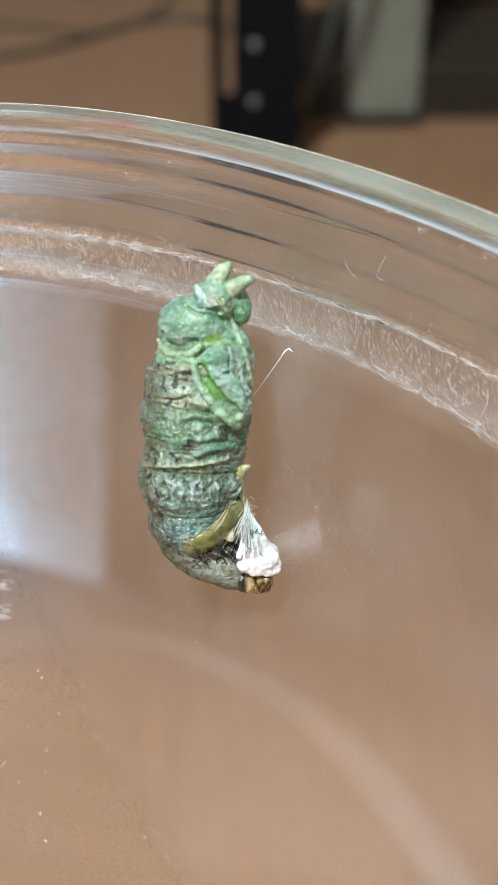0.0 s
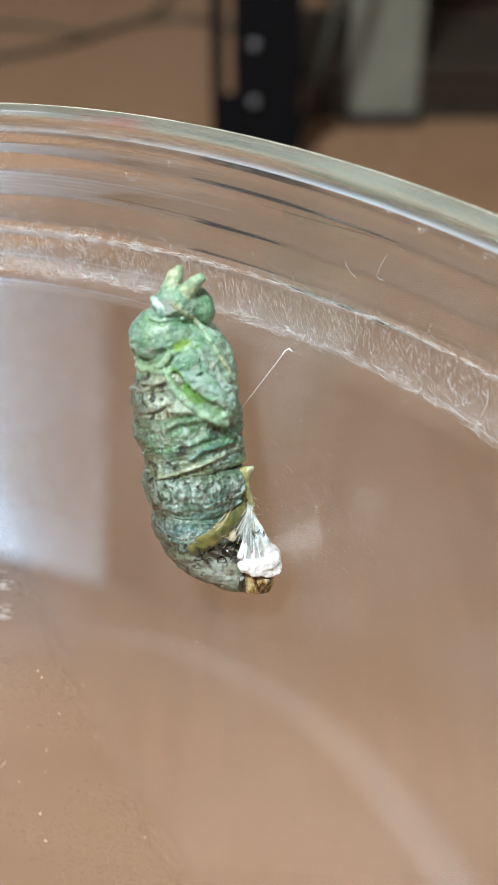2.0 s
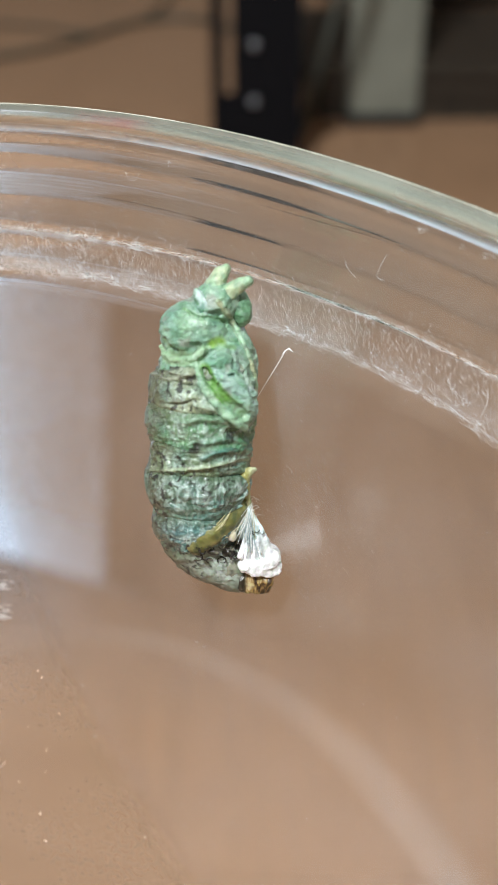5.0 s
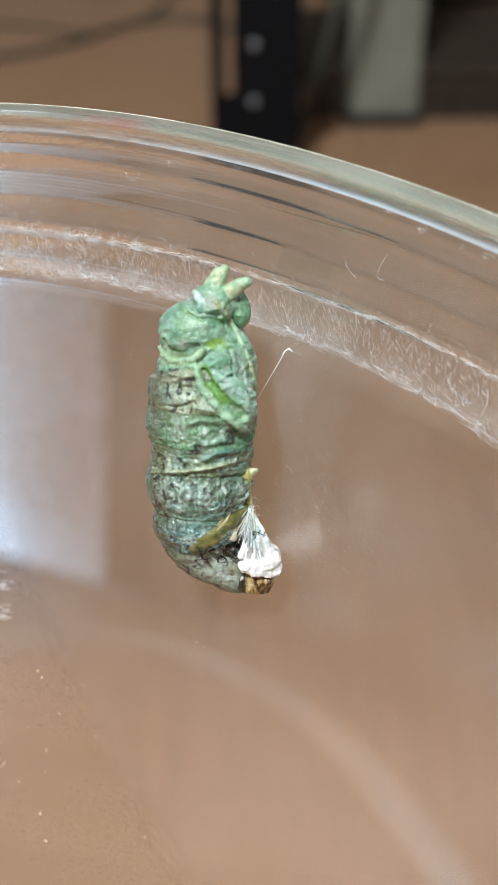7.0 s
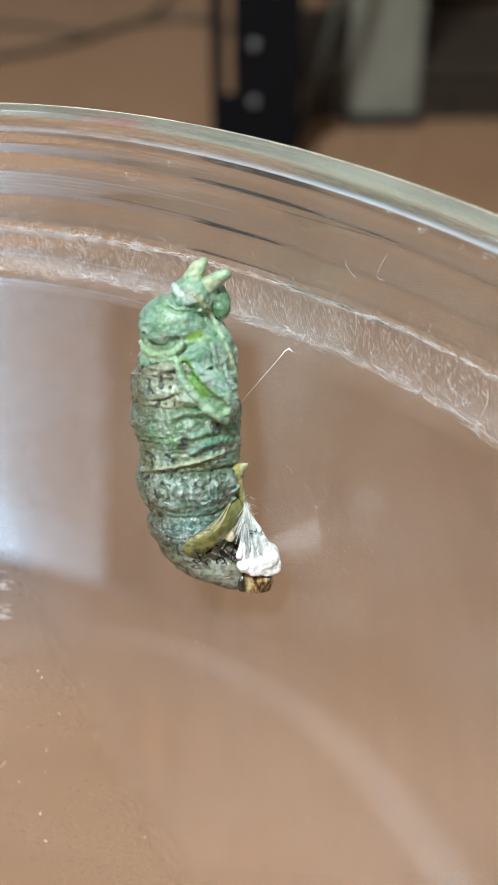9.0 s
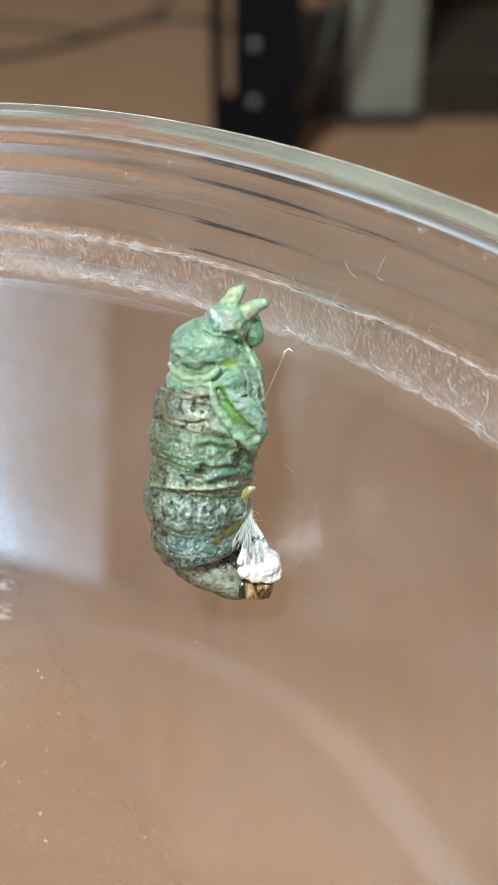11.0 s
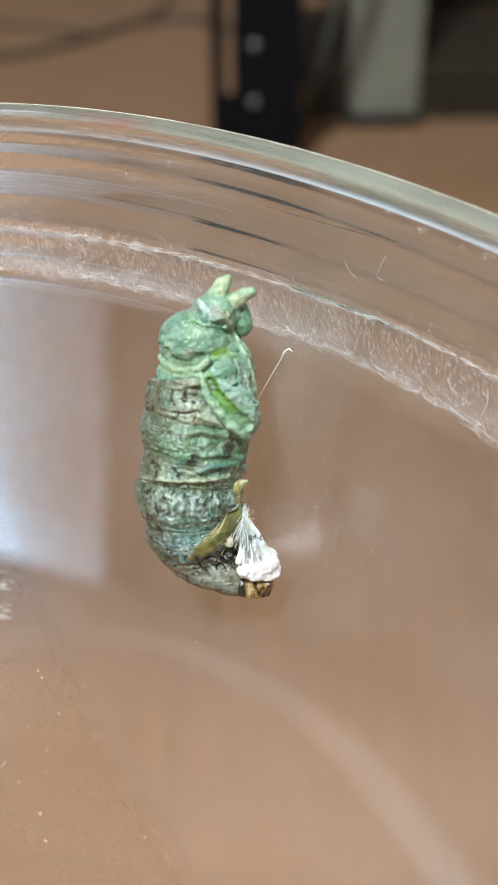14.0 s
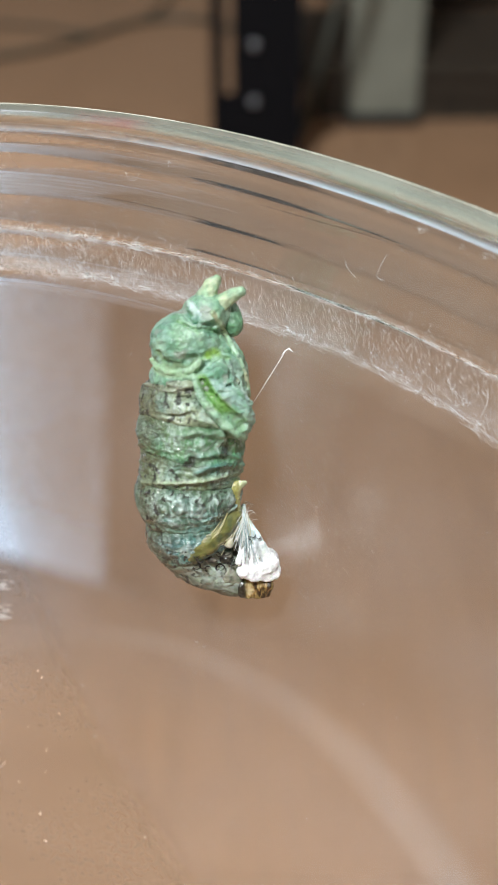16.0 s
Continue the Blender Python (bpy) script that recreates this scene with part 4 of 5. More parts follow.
def tail_parts():
    body = blended("tail_tip", lambda P: join(cord(P, [q(402, 1000, 0.6), q(425, 1014, 0.2), q(454, 1022, -0.8)], mm(34), mm(22)), ball(P, q(424, 965, 0.2), (mm(26), mm(50), mm(34)), -28), 0.4),
                   q(330, 1080, -3.6), q(500, 895, 4.2), 0.11, (GREYGREEN, (0.34, 0.34, 0.26), (0.10, 0.10, 0.08)), 71, pupa, TAIL_C, TAIL_SKIN, "grey shrunken tail tip")
    MOVERS.append((body, TAIL_C, 1010))
    rng = random.Random(5)

    def zt(x, y):
        """How far forward the tail's surface lies there."""
        zs = np.linspace(8, 0, 101)
        inside = np.nonzero(body_front(q_many(x, y, zs)) < 0)[0]
        return zs[inside[0]] if len(inside) else 1.7

    # the white silk pad: a chalky wedge that widens downwards and ends in a row of soft lobes
    def zs(x, y):
        return max(min(zt(x, y), 3.3), 3.0 - (x - 430) * 0.020)
    lobes = [(q(x, y, zs(x, y) - 0.25), mm(r)) for x, y, r in ((434, 1008, 7), (447, 1013, 9), (461, 1011, 7), (475, 1012, 10), (489, 1009, 8), (492, 999, 6), (484, 986, 8), (471, 972, 7), (459, 953, 6), (450, 935, 4))]

    def pad(P):
        f = np.full(len(P), 9.0)
        for x, y, r in ((424, 986, 5), (436, 998, 7), (450, 994, 9), (463, 990, 11), (474, 988, 11), (480, 996, 9)):
            f = join(f, cord(P, [q(435, 902, 3.1), q(438 + 0.5 * (x - 433), 0.5 * (900 + y) - 4, 3.2), q(x, y, zs(x, y) - 0.1)], mm(2.5), mm(r)), 0.12)
        f = join(f, ball(P, q(462, 994, 1.9), (mm(33), mm(20), mm(22)), 12), 0.3)
        f = join(f, ball(P, q(437, 1000, 2.3), (mm(18), mm(13), mm(16))), 0.25)
        for c, r in lobes:
            f = join(f, np.linalg.norm(P - c, axis=1) - 0.9 * r, 0.5)
        f = join(f, cord(P, [q(452, 988, 0.6), q(464, 990, -2.9)], mm(22), mm(30)), 0.3)
        return f + 0.30 * (fbm(P * (1.9, 0.7, 1.9), 1.1, 95) - 0.5) + 0.10 * (fbm(P, 5.0, 97) - 0.5)
    grooves = [[q(x0, 915, 3.6), q((x0 + x1) / 2 + 2, 950, 3.7), q(x1, 988, zs(x1, 988) + 0.45)] for x0, x1 in ((434, 427), (436, 440), (439, 453), (441, 466))]

    def creased_pad(P):
        f = pad(P)
        for line in grooves:
            f = carve(f, cord(P, line, 0.16, 0.08), 0.12)
        return f
    V, F = nets(creased_pad, np.asarray(q(390, 1045, -4.8)), np.asarray(q(515, 880, 4.8)), 0.08)
    upper = step(q(0, 985, 3)[1], q(0, 925, 3)[1], V[:, 1])
    col = blend(np.tile((0.88, 0.88, 0.88), (len(V), 1)), (0.62, 0.77, 0.80), upper * 0.8)
    col = blend(col, (0.40, 0.52, 0.53), step(0.52, 0.74, fbm(V * (3.4, 0.5, 3.4), 1.0, 98)) * upper * 0.8)
    # carved grooves darkened, their shade put into the pad's colour
    for line in grooves:
        col = blend(col, (0.16, 0.21, 0.21), (1 - step(0.05, 0.24, cord(V, line, 0.1, 0.04))) * 0.5)
    part("silk_pad", (V - TAIL_C) / 1000, F, WHITE_SILK, body, "chalky bright white silk pad", colours=col)
    # torn sheet of cast skin fanning down to the pad, overlaid with fine white threads
    blended("torn_sheet", lambda P: join(cord(P, [q(435, 886, 2.7), q(432, 920, 3.0), q(434, 950, 2.6)], mm(4), mm(10)), cord(P, [q(431, 902, 2.9), q(416, 948, zt(416, 948) - 0.1)], mm(4), mm(12)), 0.1), q(390, 1000, 0), q(470, 870, 6), 0.08,
            ((0.60, 0.70, 0.70), (0.36, 0.47, 0.48), (0.78, 0.82, 0.80)), 79, body, TAIL_C, TAIL_SKIN, "torn bluish-grey sheet of cast skin", 0.6)
    for i in range(64):
        t = rng.random() ** 0.9
        x1, y1 = 413 + 56 * t + rng.gauss(0, 3), 950 + 34 * t + rng.gauss(0, 9)
        x0, y0 = 436 + rng.gauss(0, 3), 888 + rng.uniform(0, 22)
        za, zb = 3.1, max(min(zt(x1, y1), 3.5), 3.0 - (x1 - 430) * 0.02) + 0.55
        pts = smooth_line([q(x0, y0, za), q((x0 + x1) / 2 + rng.gauss(0, 2.5), (y0 + y1) / 2, (za + zb) / 2 + 0.45), q(x1, y1, zb)], 9)
        V, F = tube((pts - TAIL_C) / 1000, np.linspace(0.000012, 0.000024, 9), 4)
        part("silk_thread", V, F, (STRAW, SILK, BLUE_SILK, SILK, BLUE_SILK, SILK, SILK, BLUE_SILK)[i % 8], body, "fine white silk thread" if i == 1 else "")
    blended("cream_lobe", lambda P: join(ball(P, q(406, 948, zt(404, 948) + 0.30), (mm(9), mm(12), mm(8)), 20), ball(P, q(417, 962, zt(417, 962) + 0.1), (mm(10), mm(8), mm(7))), 0.12), q(385, 985, 1.5), q(440, 920, 6), 0.08,
            ((0.66, 0.62, 0.42), (0.72, 0.70, 0.58), (0.56, 0.50, 0.28)), 85, body, TAIL_C, TAIL_SKIN, "small cream-coloured lobes")
    blended("olive_membrane", lambda P: cord(P, [q(410, 900, zt(410, 900) - 0.85), q(392, 922, zt(392, 922) - 0.88), q(370, 942, zt(370, 942) - 0.95), q(346, 958, zt(346, 958) - 1.20)], mm(23), mm(27)), q(312, 1000, 1), q(450, 860, 7.5), 0.09,
            ((0.17, 0.17, 0.045), (0.30, 0.28, 0.10), (0.11, 0.13, 0.05)), 83, body, TAIL_C, TAIL_SKIN, "glossy olive-yellow membrane", 0.35)
    # crumpled stub of the cast skin, creased lengthwise
    staves = [[q(x - 2, 1008, 1.5 - 0.02 * abs(x - 452)), q(x + k, 1028, 1.4), q(x + k * 0.6 - 2, 1044 + rng.uniform(-4, 3), 1.0)] for x, k in ((432, -3), (441, -1), (449, 0), (457, 1), (465, 2), (473, 3))]

    def stub(P):
        f = np.full(len(P), 9.0)
        for line in staves:
            f = join(f, cord(P, line, mm(9), mm(7)), 0.18)
        return f + 0.30 * (fbm(P * (3.4, 0.7, 3.4), 1.0, 75) - 0.5)
    V, F = nets(stub, q(405, 1072, -1), q(500, 985, 3.4), 0.08)
    tone = fbm(V * (3.2, 0.5, 3.2), 1.0, 76)
    col = blend(np.tile((0.36, 0.22, 0.07), (len(V), 1)), (0.62, 0.50, 0.28), step(0.5, 0.7, tone))
    col = blend(col, (0.05, 0.025, 0.01), step(0.55, 0.35, tone))
    col = blend(col, INK, step(q(440, 0, 1)[0], q(431, 0, 1)[0], V[:, 0]) * 0.95)
    part("cast_skin_stub", (V - TAIL_C) / 1000, F, TAIL_SKIN, body, "amber-brown creased stub of cast skin", colours=col)
    blended("dark_patch", lambda P: join(ball(P, q(401, 977, zt(401, 977) - 0.1), (mm(13), mm(10), mm(6)), 8), ball(P, q(374, 980, zt(374, 980) - 0.2), (mm(12), mm(5), mm(5)), -10), 0.2), q(330, 1020, 0), q(440, 935, 6.5), 0.09,
            (INK, (0.07, 0.06, 0.045), (0.24, 0.22, 0.16)), 77, body, TAIL_C, TAIL_SKIN, "blackened shrivelled patch")
    # curled black bristles
    for i in range(24):
        x, y = 338 + 80 * rng.random(), 966 + 30 * rng.random()
        if i > 20:
            x, y = 446 + rng.uniform(0, 18), 936 + rng.uniform(0, 16)
        r, a0, z0, bend = rng.uniform(4, 11), rng.uniform(0, TAU), max(zt(x, y), 2.6) + (0.2 if i < 21 else 1.0), rng.uniform(0.16, 0.42)
        pts = [q(x + r * (1 - k / 40) * math.cos(a0 + k * bend), y + 0.8 * r * (1 - k / 40) * math.sin(a0 + k * bend), z0 + 0.25 * math.sin(k * 0.4 + a0)) for k in range(16)]
        V, F = tube((np.array(pts) - TAIL_C) / 1000, np.linspace(0.00007, 0.00002, 16), 5)
        part("bristle", V, F, DARK_BRISTLE, body, "fine curled black bristle" if i == 0 else "")
    # straw-coloured and white fibres of the skin's torn edge
    for i in range(54):
        t = i / 53
        x0, y0 = 418 + rng.uniform(-6, 16), 880 + 60 * t + rng.uniform(-8, 8)
        x1, y1 = 345 + 75 * rng.random(), 955 + rng.uniform(-10, 20)
        if i % 3 == 0:
            x1, y1 = 430 + rng.uniform(-6, 20), 960 + rng.uniform(-6, 24)
        pts = smooth_line([q(x0, y0, max(zt(x0, y0), 2.8)), q((x0 + x1) / 2 + rng.uniform(-9, 9), (y0 + y1) / 2 + rng.uniform(2, 12), zt((x0 + x1) / 2, (y0 + y1) / 2 + 5) + 0.3), q(x1, y1, max(zt(x1, y1), 2.6) + 0.15)], 10)
        V, F = tube((pts - TAIL_C) / 1000, np.linspace(0.00004, 0.000016, 10), 5)
        part("fibre", V, F, STRAW if i % 3 else SILK, body, "fine straw-yellow fibre" if i == 1 else "")
    for i in range(12):     # loose silk round the pad
        a, d = rng.uniform(-1.2, 0.6), rng.uniform(16, 28)
        x, y = 452 + 1.2 * d * math.cos(a), 980 + d * math.sin(a)
        b, L = a + rng.gauss(0, 0.7), rng.uniform(5, 13)
        z = max(min(zt(x, y), 3.4), 3.0 - (x - 430) * 0.02) + 0.2
        pts = smooth_line([q(x, y, z), q(x + L * 0.5 * math.cos(b), y + L * 0.5 * math.sin(b), z + 0.15), q(x + L * math.cos(b + 0.5), y + L * math.sin(b + 0.5), z - 0.2)], 8)
        V, F = tube((pts - TAIL_C) / 1000, np.linspace(0.00004, 0.000015, 8), 4)
        part("fibre", V, F, SILK, body)
    for i in range(8):
        x, y = 436 + rng.uniform(-10, 12), 890 + rng.uniform(-8, 40)
        pts = smooth_line([q(x, y, 1.2), q(x + rng.uniform(4, 12), y + rng.uniform(-10, 2), 1.4), q(x + rng.uniform(10, 26), y + rng.uniform(-14, 4), 1.2)], 8)
        V, F = tube((pts - TAIL_C) / 1000, np.linspace(0.000024, 0.000010, 8), 4)
        part("fibre", V, F, SILK, body)


tail_parts()


def spike():
    c = q(428, 832, 4.2)
    pts = [q(405, 845, 3.6), q(422, 834, 4.4), q(440, 827, 4.6)]
    V, F = nets(lambda P: join(cord(P, pts, mm(20), mm(4.5)), cord(P, [q(420, 842, 4.3), q(424, 866, 3.7), q(431, 892, 2.9)], mm(12), mm(5)), 0.2) + 0.08 * (fbm(P, 3.0, 81) - 0.5), q(375, 905, 1.2), q(455, 800, 7), 0.09)
    col = blend(np.tile((0.34, 0.33, 0.10), (len(V), 1)), CREAM, step(q(424, 0, 4)[0], q(440, 0, 4.6)[0], V[:, 0]))
    ob = part("spike", (V - c) / 1000, F, SKIN, pupa, "small cream-tipped side spike", colours=col)
    MOVERS.append((ob, c, 840))


spike()


# ---- silk on the dish ----
DISH_EYE = DISH_POSE.inverted() @ EYE
DISH_TURN = DISH_POSE.to_3x3().inverted() @ Matrix.Rotation(radians(90 - PITCH), 3, "X")


def on_dish(x, y, lift=0.05):
    """A point of the dish's face, in its own metres, by its place in the side view."""
    way, start = DISH_TURN @ Vector(((x - 441) / 2075, (784 - y) / 2075, -1)), DISH_EYE
    p = start - way * (start.z / way.z)
    r = math.hypot(p.x * 1000, p.y * 1000 - 1.5)
    h = float(np.interp(r, (0, 138.5, 140.5, 143.5, 152.6, 155.7, 157.5), (0.0, 0.0, 0.35, 0.95, 2.8, 3.7, 4.7)))
    p = start - way * ((start.z - (h + lift) / 1000) / way.z)
    return np.array(p)


def strands(name, items, mat, label):
    V, F = [], []
    for pts, r in items:
        v, f = tube(pts, r, 4)
        n = len(V)
        V.extend(v.tolist())
        F.extend([tuple(n + k for k in face) for face in f])
    ob = part(name, V, F, mat, amount=[1.0] * len(V))
    ob.matrix_basis = DISH_POSE
    tagged(ob, label, "silk", kind="stuff")
    return ob


def edge_y(x, which):
    """Height in the side view of the panel's edge (0) and of the ledge above it (1)."""
    ys = ((472, 483, 500, 522, 568, 622, 672, 727, 790), (402, 415, 432, 449, 488, 542, 577, 627, 672))[which]
    return float(np.interp(x, (0, 100, 200, 300, 450, 600, 700, 800, 882), ys))


def silk_on_dish():
    rng = random.Random(11)
    items = []
    for i in range(3600):     # short hairs across the scuffed step and a little above it
        x = rng.uniform(-10, 890)
        f = rng.betavariate(1.1, 1.3) * 1.5 - 0.08
        y = edge_y(x, 0) * (1 - f) + edge_y(x, 1) * f + rng.gauss(0, 5)
        L, a = rng.uniform(4, 19) * (1.0 if f < 1.0 else 0.6), radians(rng.gauss(74, 20))
        dx, dy = L * math.cos(a) * 0.6, L * math.sin(a) * 0.75
        bow = rng.gauss(0, 0.8)
        pts = [on_dish(x - dx / 2, y - dy / 2, 0.45), on_dish(x + bow, y, 0.48), on_dish(x + dx / 2, y + dy / 2, 0.45)]
        items.append((smooth_line(pts, 5), rng.choice((0.000005, 0.000006, 0.0000075, 0.000013)) * (1.35 if x < 260 else 1.0)))
    for k, sigma in ((0, 6.0), (1, 3.0)):   # matted silk along both edges
        for i in range(640):
            x = rng.uniform(-10, 890)
            y = edge_y(x, k) + rng.gauss(0, sigma)
            L = rng.uniform(6, 22)
            sl = (edge_y(x + 10, k) - edge_y(x - 10, k)) / 20
            pts = [on_dish(x - L / 2, y - sl * L / 2, 0.45), on_dish(x, y + rng.uniform(-2, 2), 0.5), on_dish(x + L / 2, y + sl * L / 2 + rng.uniform(-2, 2), 0.45)]
            items.append((smooth_line(pts, 4), rng.uniform(0.000005, 0.000012) * (1.4 if x < 260 else 0.9)))
    strands("silk_hairs", items, HAIR, "fine white silk hairs and scuffs on the dish's step")
    items = []
    for i in range(1000):     # slanting scratches and threads over the panel beside the pupa
        x, y = 455 + abs(rng.gauss(0, 110)), rng.uniform(600, 1080)
        if y < edge_y(min(x, 880), 0) + 12 or x > 860:
            continue
        L, a = rng.uniform(2, 8) * rng.choice((1, 1, 1, 1.8)), radians(rng.gauss(52, 7))
        pts = [on_dish(x, y), on_dish(x + L * math.cos(a), y + L * math.sin(a))]
        items.append((np.array([pts[0], (pts[0] + pts[1]) / 2, pts[1]]), rng.uniform(0.000004, 0.000008)))
    for i in range(190):     # specks of dust
        x, y = rng.uniform(0, 882), rng.uniform(440, 1500)
        if y < edge_y(x, 0) + 8:
            continue
        L, a = rng.uniform(1.5, 5), rng.uniform(0, TAU)
        pts = [on_dish(x, y), on_dish(x + L * math.cos(a), y + L * math.sin(a))]
        items.append((np.array([pts[0], (pts[0] + pts[1]) / 2, pts[1]]), rng.uniform(0.00001, 0.000035)))
    for i in range(420):     # dust on the side band
        x, f = rng.uniform(0, 882), 1.1 + 1.5 * rng.random()
        y = edge_y(x, 0) * (1 - f) + edge_y(x, 1) * f
        L, a = rng.uniform(1.5, 6), radians(rng.gauss(60, 30))
        pts = [on_dish(x, y, 0.5), on_dish(x + L * math.cos(a), y + L * math.sin(a), 0.5)]
        items.append((np.array([pts[0], (pts[0] + pts[1]) / 2, pts[1]]), rng.uniform(0.000006, 0.000014)))
    for i in range(34):     # a bundle of pale strokes, painted glints near the edge of the panel
        x, y = rng.uniform(-12, 6), rng.choice((1032, 1084)) + rng.gauss(0, 8)
        L = rng.uniform(6, 24)
        pts = [on_dish(x, y), on_dish(x + L, y + 0.2 * L)]
        items.append((np.array([pts[0], (pts[0] + pts[1]) / 2, pts[1]]), rng.uniform(0.00001, 0.000022)))
    strands("scratches", items, HAIR, "fine pale scratches, dust specks and painted glint strokes on the clear panel")
    items = []
    for pts in ([(612, 462), (616, 476), (630, 492)], [(684, 452), (676, 468), (668, 490), (680, 498)], [(222, 305), (228, 318), (240, 319), (246, 308)],
                [(850, 742), (862, 715), (864, 690)], [(838, 742), (852, 752), (862, 738)], [(740, 402), (749, 410), (741, 416), (738, 406)]):
        items.append((smooth_line([on_dish(x, y, 0.1 if y > 500 else 0.5) for x, y in pts], 14), 0.000013))
    for x, y in ((572, 327), (584, 320), (690, 372), (746, 408), (752, 404), (864, 452), (876, 448), (300, 292), (205, 262), (128, 232), (510, 302), (630, 340), (820, 440), (420, 295)):
        for _ in range(rng.choice((2, 3, 4))):
            a, L = rng.uniform(0, TAU), rng.uniform(3, 9)
            p = (x + rng.gauss(0, 4), y + rng.gauss(0, 3))
            items.append((smooth_line([on_dish(*p, 0.75), on_dish(p[0] + 0.5 * L * math.cos(a) + 1, p[1] + 0.5 * L * math.sin(a), 0.85), on_dish(p[0] + L * math.cos(a), p[1] + L * math.sin(a), 0.75)], 5), rng.uniform(0.00001, 0.00002)))
    strands("lint", items, SILK, "curled white lint fibres on the dish")


silk_on_dish()


def dish_marks():
    """Reflections painted as dark lines along the grooves, and hazy smears on the panel."""
    rng = random.Random(17)
    dish = bpy.data.objects["plastic_dish"]
    lines = (([(300, 452), (441, 483), (544, 519), (647, 555), (750, 604), (882, 674)], 0.000022), ([(130, 342), (230, 358), (340, 384), (441, 413), (544, 442)], 0.00003),
             ([(441, 357), (570, 395), (688, 431), (790, 471), (890, 518)], 0.00003), ([(441, 311), (560, 343), (668, 377), (802, 429), (864, 453)], 0.000025))
    for pts, r in lines:
        line = smooth_line([(x, y, 0) for x, y in pts], 60)
        rad = [r * (0.25 + 0.75 * math.sin(math.pi * k / 59) ** 0.6) * rng.uniform(0.35, 1.1) for k in range(60)]
        V, F = tube(np.array([on_dish(x, y, 0.45) for x, y, _ in line]), rad, 5)
        part("groove_reflection", V, F, GROOVE_REFLECTION, dish, "thin dark line painted as a reflection in the groove", amount=[1.0] * len(V))
    # the patch beside the tail paints its reflection; the others are hazy smears
    for x, y, rx, ry, k in ((536, 955, 46, 50, 1.0), (500, 700, 70, 150, 0.30), (650, 900, 42, 80, 0.35), (610, 1090, 120, 60, 0.22), (240, 484, 30, 12, 1.4)):
        V, F, A = [], [], []
        n, m = 48, 8
        for i in range(m + 1):
            for j in range(n):
                a, u = TAU * j / n, i / m * (1 + 0.15 * math.sin(2 * TAU * j / n + x) + 0.1 * math.sin(5 * TAU * j / n + y))
                V.append(on_dish(x + rx * u * math.cos(a), y + ry * u * math.sin(a), 0.1 if y > 500 else 0.5))
                A.append(k * max(0.0, 1 - (i / m) ** 2) ** 1.5)
        F = [(i * n + j, i * n + (j + 1) % n, (i + 1) * n + (j + 1) % n, (i + 1) * n + j) for i in range(m) for j in range(n)]
        part("smear_reflection", V, F, SMEAR_REFLECTION, dish, "hazy whitish smear with reflection painted in", amount=A)


dish_marks()


def girdle():
    """The silk thread that ties the pupa's middle to the dish."""
    inv = PUPA_POSE.inverted()
    a = inv @ (DISH_POSE @ Vector(on_dish(507, 620)))
    a = np.array(a) * 1000
    b = q(420, 742, 3.5)
    line = [(b - a) * f for f in np.linspace(0, 1.12, 16)]
    V, F = tube(np.array(line) / 1000, np.linspace(0.000024, 0.000012, 16), 6)
    ob = part("silk_girdle", V, F, SILK)
    ob.matrix_basis = PUPA_POSE @ Matrix.Translation(Vector(a / 1000))
    tagged(ob, "white silk girdle thread tied to the plastic dish", "silk thread")
    line = [a + np.array((dx, dy, 0.05)) for dx, dy in ((0.55, -0.25), (0.2, 0.1), (-0.15, -0.1), (-0.4, -0.45))]
    V, F = tube(np.array(line) / 1000, (0.00002, 0.00006, 0.00005, 0.00002), 6)
    knot = part("silk_knot", V, F, SILK)
    knot.matrix_basis = PUPA_POSE
    tagged(knot, "small white silk knot on the plastic dish", "silk thread")
    return ob, a, b


GIRDLE, TIE, HOLD = girdle()


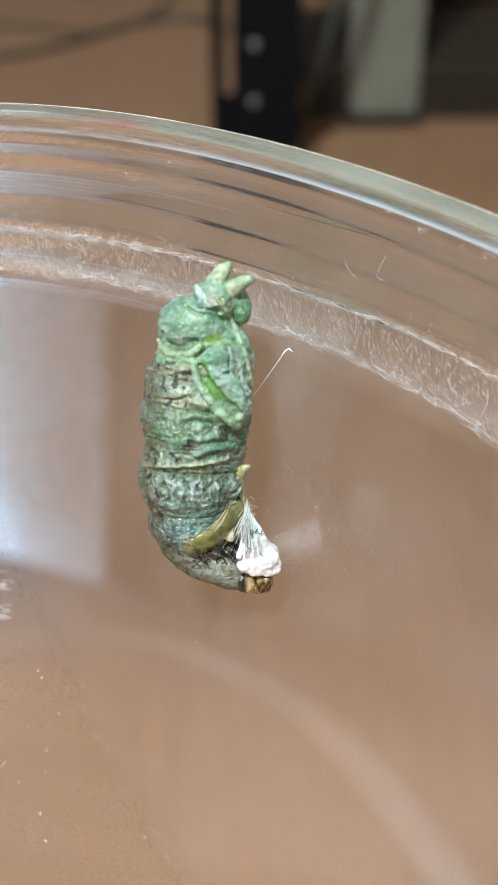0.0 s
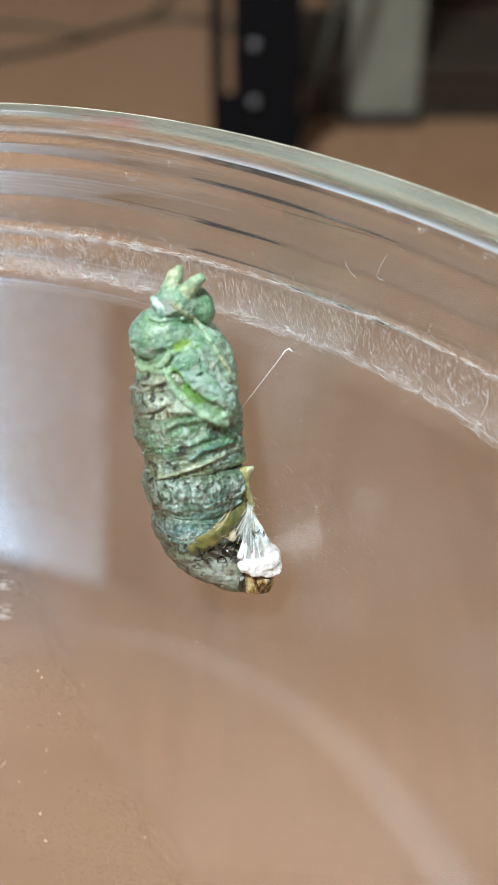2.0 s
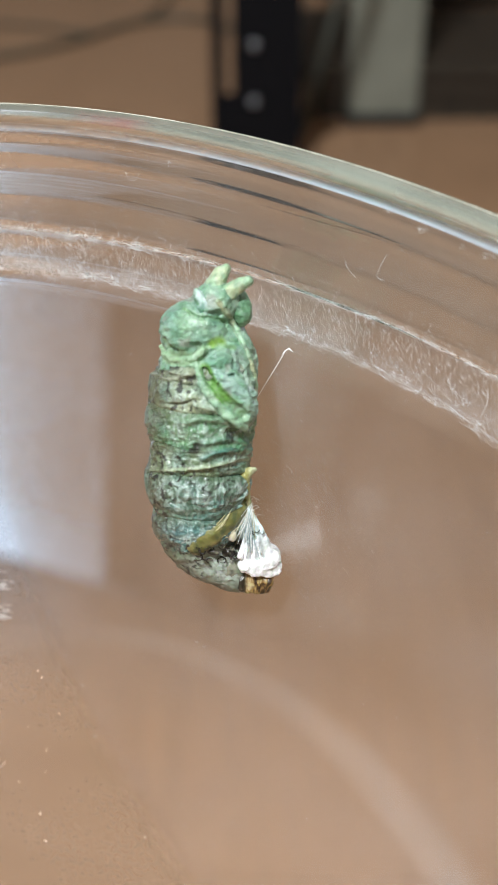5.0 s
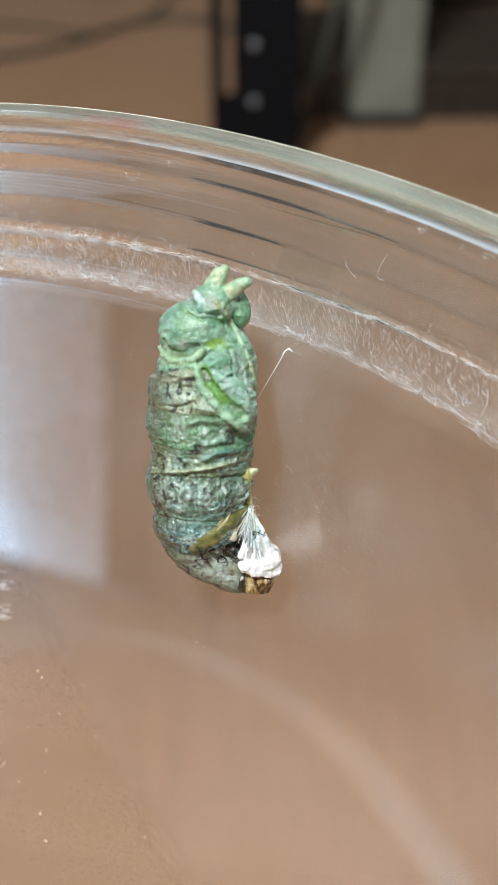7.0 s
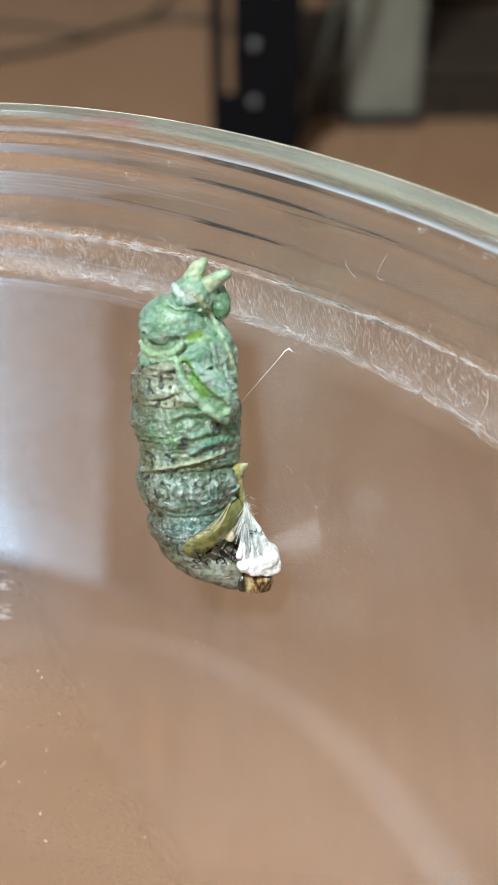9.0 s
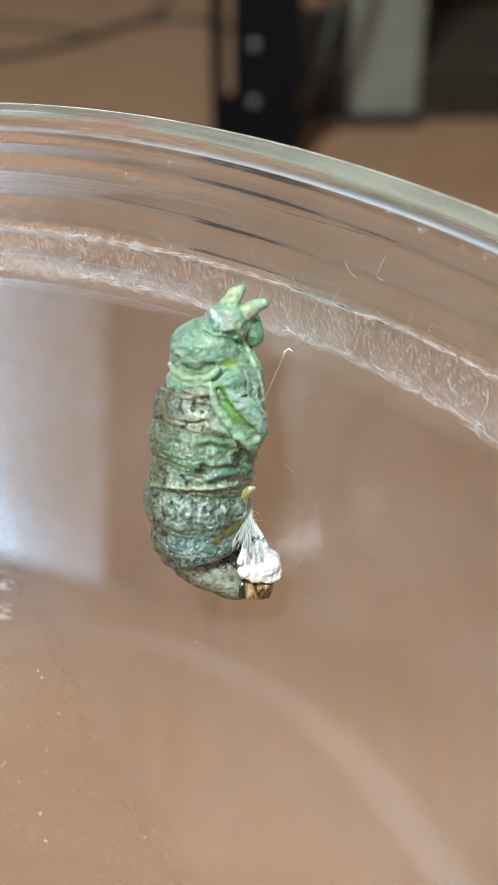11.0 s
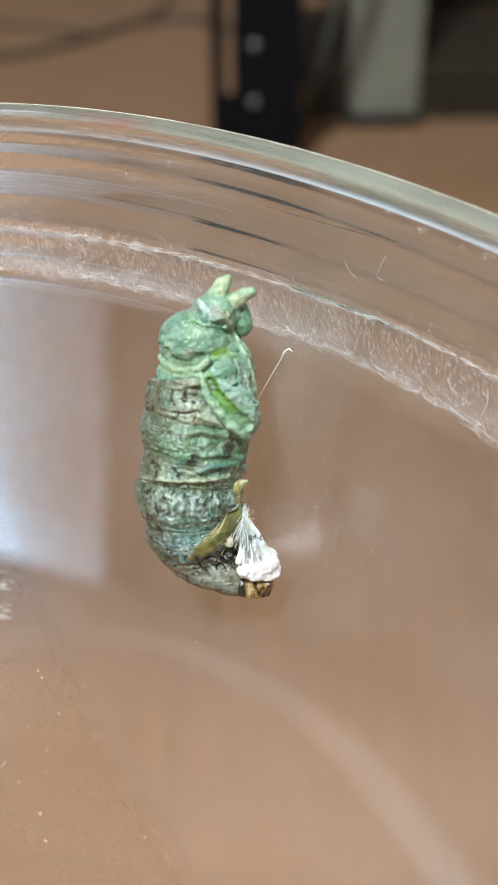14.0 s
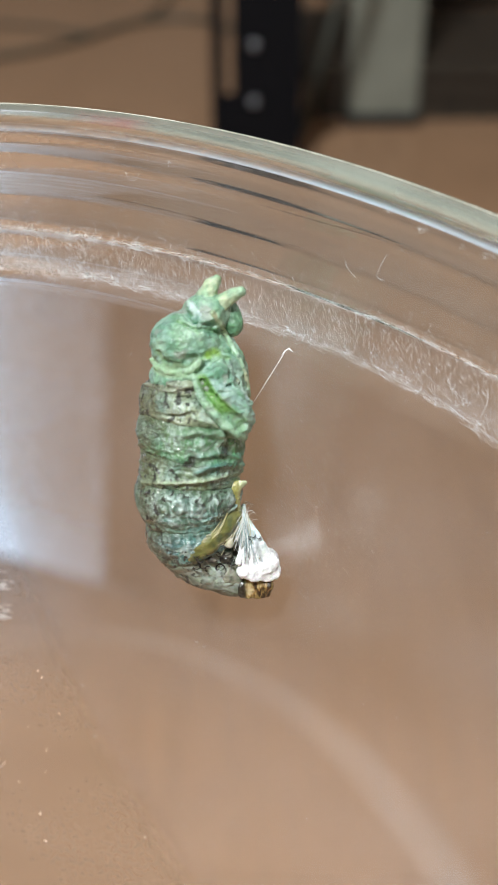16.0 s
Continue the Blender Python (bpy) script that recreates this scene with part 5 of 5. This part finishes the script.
# ---- motion ----
def motions():
    # seconds; shift of the head, the thorax and the mid-body (right, down; drawing units); roll in degrees
    rows = [
        (0.0, 0, 0, 0, 0, 0, 0, 0), (0.5, 2, 3, 5, 7, 8, 4, 0), (1.0, -23, -3, -13, 4, 2, 0, 0), (1.5, -23, -3, -6, 11, 9, 5, 0),
        (1.9, -16, -3, -10, 4, 7, 2, 0), (2.0, -80, -4, -37, 14, 11, 3, -10), (2.1, -40, 16, 8, 24, 18, 12, 0), (2.2, 50, 28, 45, 35, 30, 18, 28), (2.3, 60, 27, 45, 26, 31, 16, 26),
        (2.4, 54, 20, 38, 18, 24, 13, 20), (2.5, 28, 13, 28, 11, 20, 9, 9), (3.0, -12, 3, 7, 10, 14, 8, 0), (3.5, -11, -2, 0, 0, 3, -2, 0), (4.0, -3, -1, 3, 0, 6, 1, 0),
        (4.2, 0, 4, 7, 8, 11, 5, 0), (6.3, -11, -2, 6, 5, 13, 3, 0), (6.5, -11, -2, 7, 6, 14, 3, 0), (7.0, -6, -1, 5, 10, 15, 6, 0), (7.1, -14, 14, 8, 26, 28, 16, 5),
        (7.2, 84, 18, 74, 30, 52, 18, 40), (7.3, 78, 16, 64, 24, 48, 16, 38), (7.4, 64, 14, 52, 18, 38, 13, 26), (7.5, 52, 13, 44, 14, 24, 12, 13), (8.0, 2, 2, 5, 5, 13, 6, 0),
        (8.5, -43, -9, -28, 0, 3, 0, 0), (9.0, -40, -6, -30, -4, -2, -2, 0), (9.2, -44, -6, -33, -1, -4, -1, 0), (11.3, 24, 38, 26, 44, 9, 40, 8), (11.5, 29, 36, 25, 40, 8, 40, 8),
        (12, 20, 30, 20, 34, 4, 33, 8), (12.5, 9, 27, 18, 29, -1, 29, 8), (13, -1, 23, 12, 26, -5, 28, 8), (13.5, -13, 23, 7, 30, 0, 32, 8), (14, -11, 21, 7, 25, -6, 27, 8),
        (14.5, -27, 18, 1, 26, -8, 27, 8), (15, -24, 24, 8, 31, 0, 32, 8), (15.5, -18, 19, -1, 28, -5, 30, 8), (16, -30, 20, -6, 28, -7, 29, 8)]
    levels = (1040, 985, 910, 845, 640, 480)

    def shift(row, y):
        t, hx, hy, tx, ty, bx, by, _ = row
        xs = (0, 0.18 * bx, 0.62 * bx, bx, tx, hx)
        sag = min(8.0, max(0.0, by - 20))
        ys = (0.9 * sag, 0.22 * by + 0.7 * sag, 0.75 * by + 0.1 * sag, by, ty, hy)
        return np.array((np.interp(-y, [-v for v in levels], xs), np.interp(-y, [-v for v in levels], ys)))

    # the girdle swings about its knot as the body pulls it
    swings = []
    for row in rows:
        d = shift(row, 742)
        to = HOLD + np.array((mm(d[0], 3.5), -mm(d[1], 3.5), 0.0))
        turn = math.atan2(to[1] - TIE[1], to[0] - TIE[0]) - math.atan2(HOLD[1] - TIE[1], HOLD[0] - TIE[0])
        swings.append((row[0], PUPA_POSE @ Matrix.Translation(Vector(TIE / 1000)) @ Matrix.Rotation(turn, 4, "Z")))
    walk(GIRDLE, swings)
    for ob, rest, y in MOVERS:
        z = rest[2]
        poses = []
        for row in rows:
            span = 80 if ob.name.startswith("thorax") else 38
            d = (shift(row, y - 28) + shift(row, y + 28) + shift(row, y)) / 3
            up, down = shift(row, y - span), shift(row, y + span)
            turn = math.atan2(up[0] - down[0], 2 * span - (up[1] - down[1]))
            roll = row[7] * min(1.0, max(0.0, (1000 - y) / 300))
            m = pose((rest[0] + mm(d[0], z)) / 1000, (rest[1] - mm(d[1], z)) / 1000, rest[2] / 1000, 0, roll, 0)
            m = Matrix.Translation(m.translation) @ Matrix.Rotation(-turn, 4, "Z") @ Matrix.Rotation(radians(roll), 4, "Y")
            poses.append((row[0], m))
        walk(ob, poses)


motions()
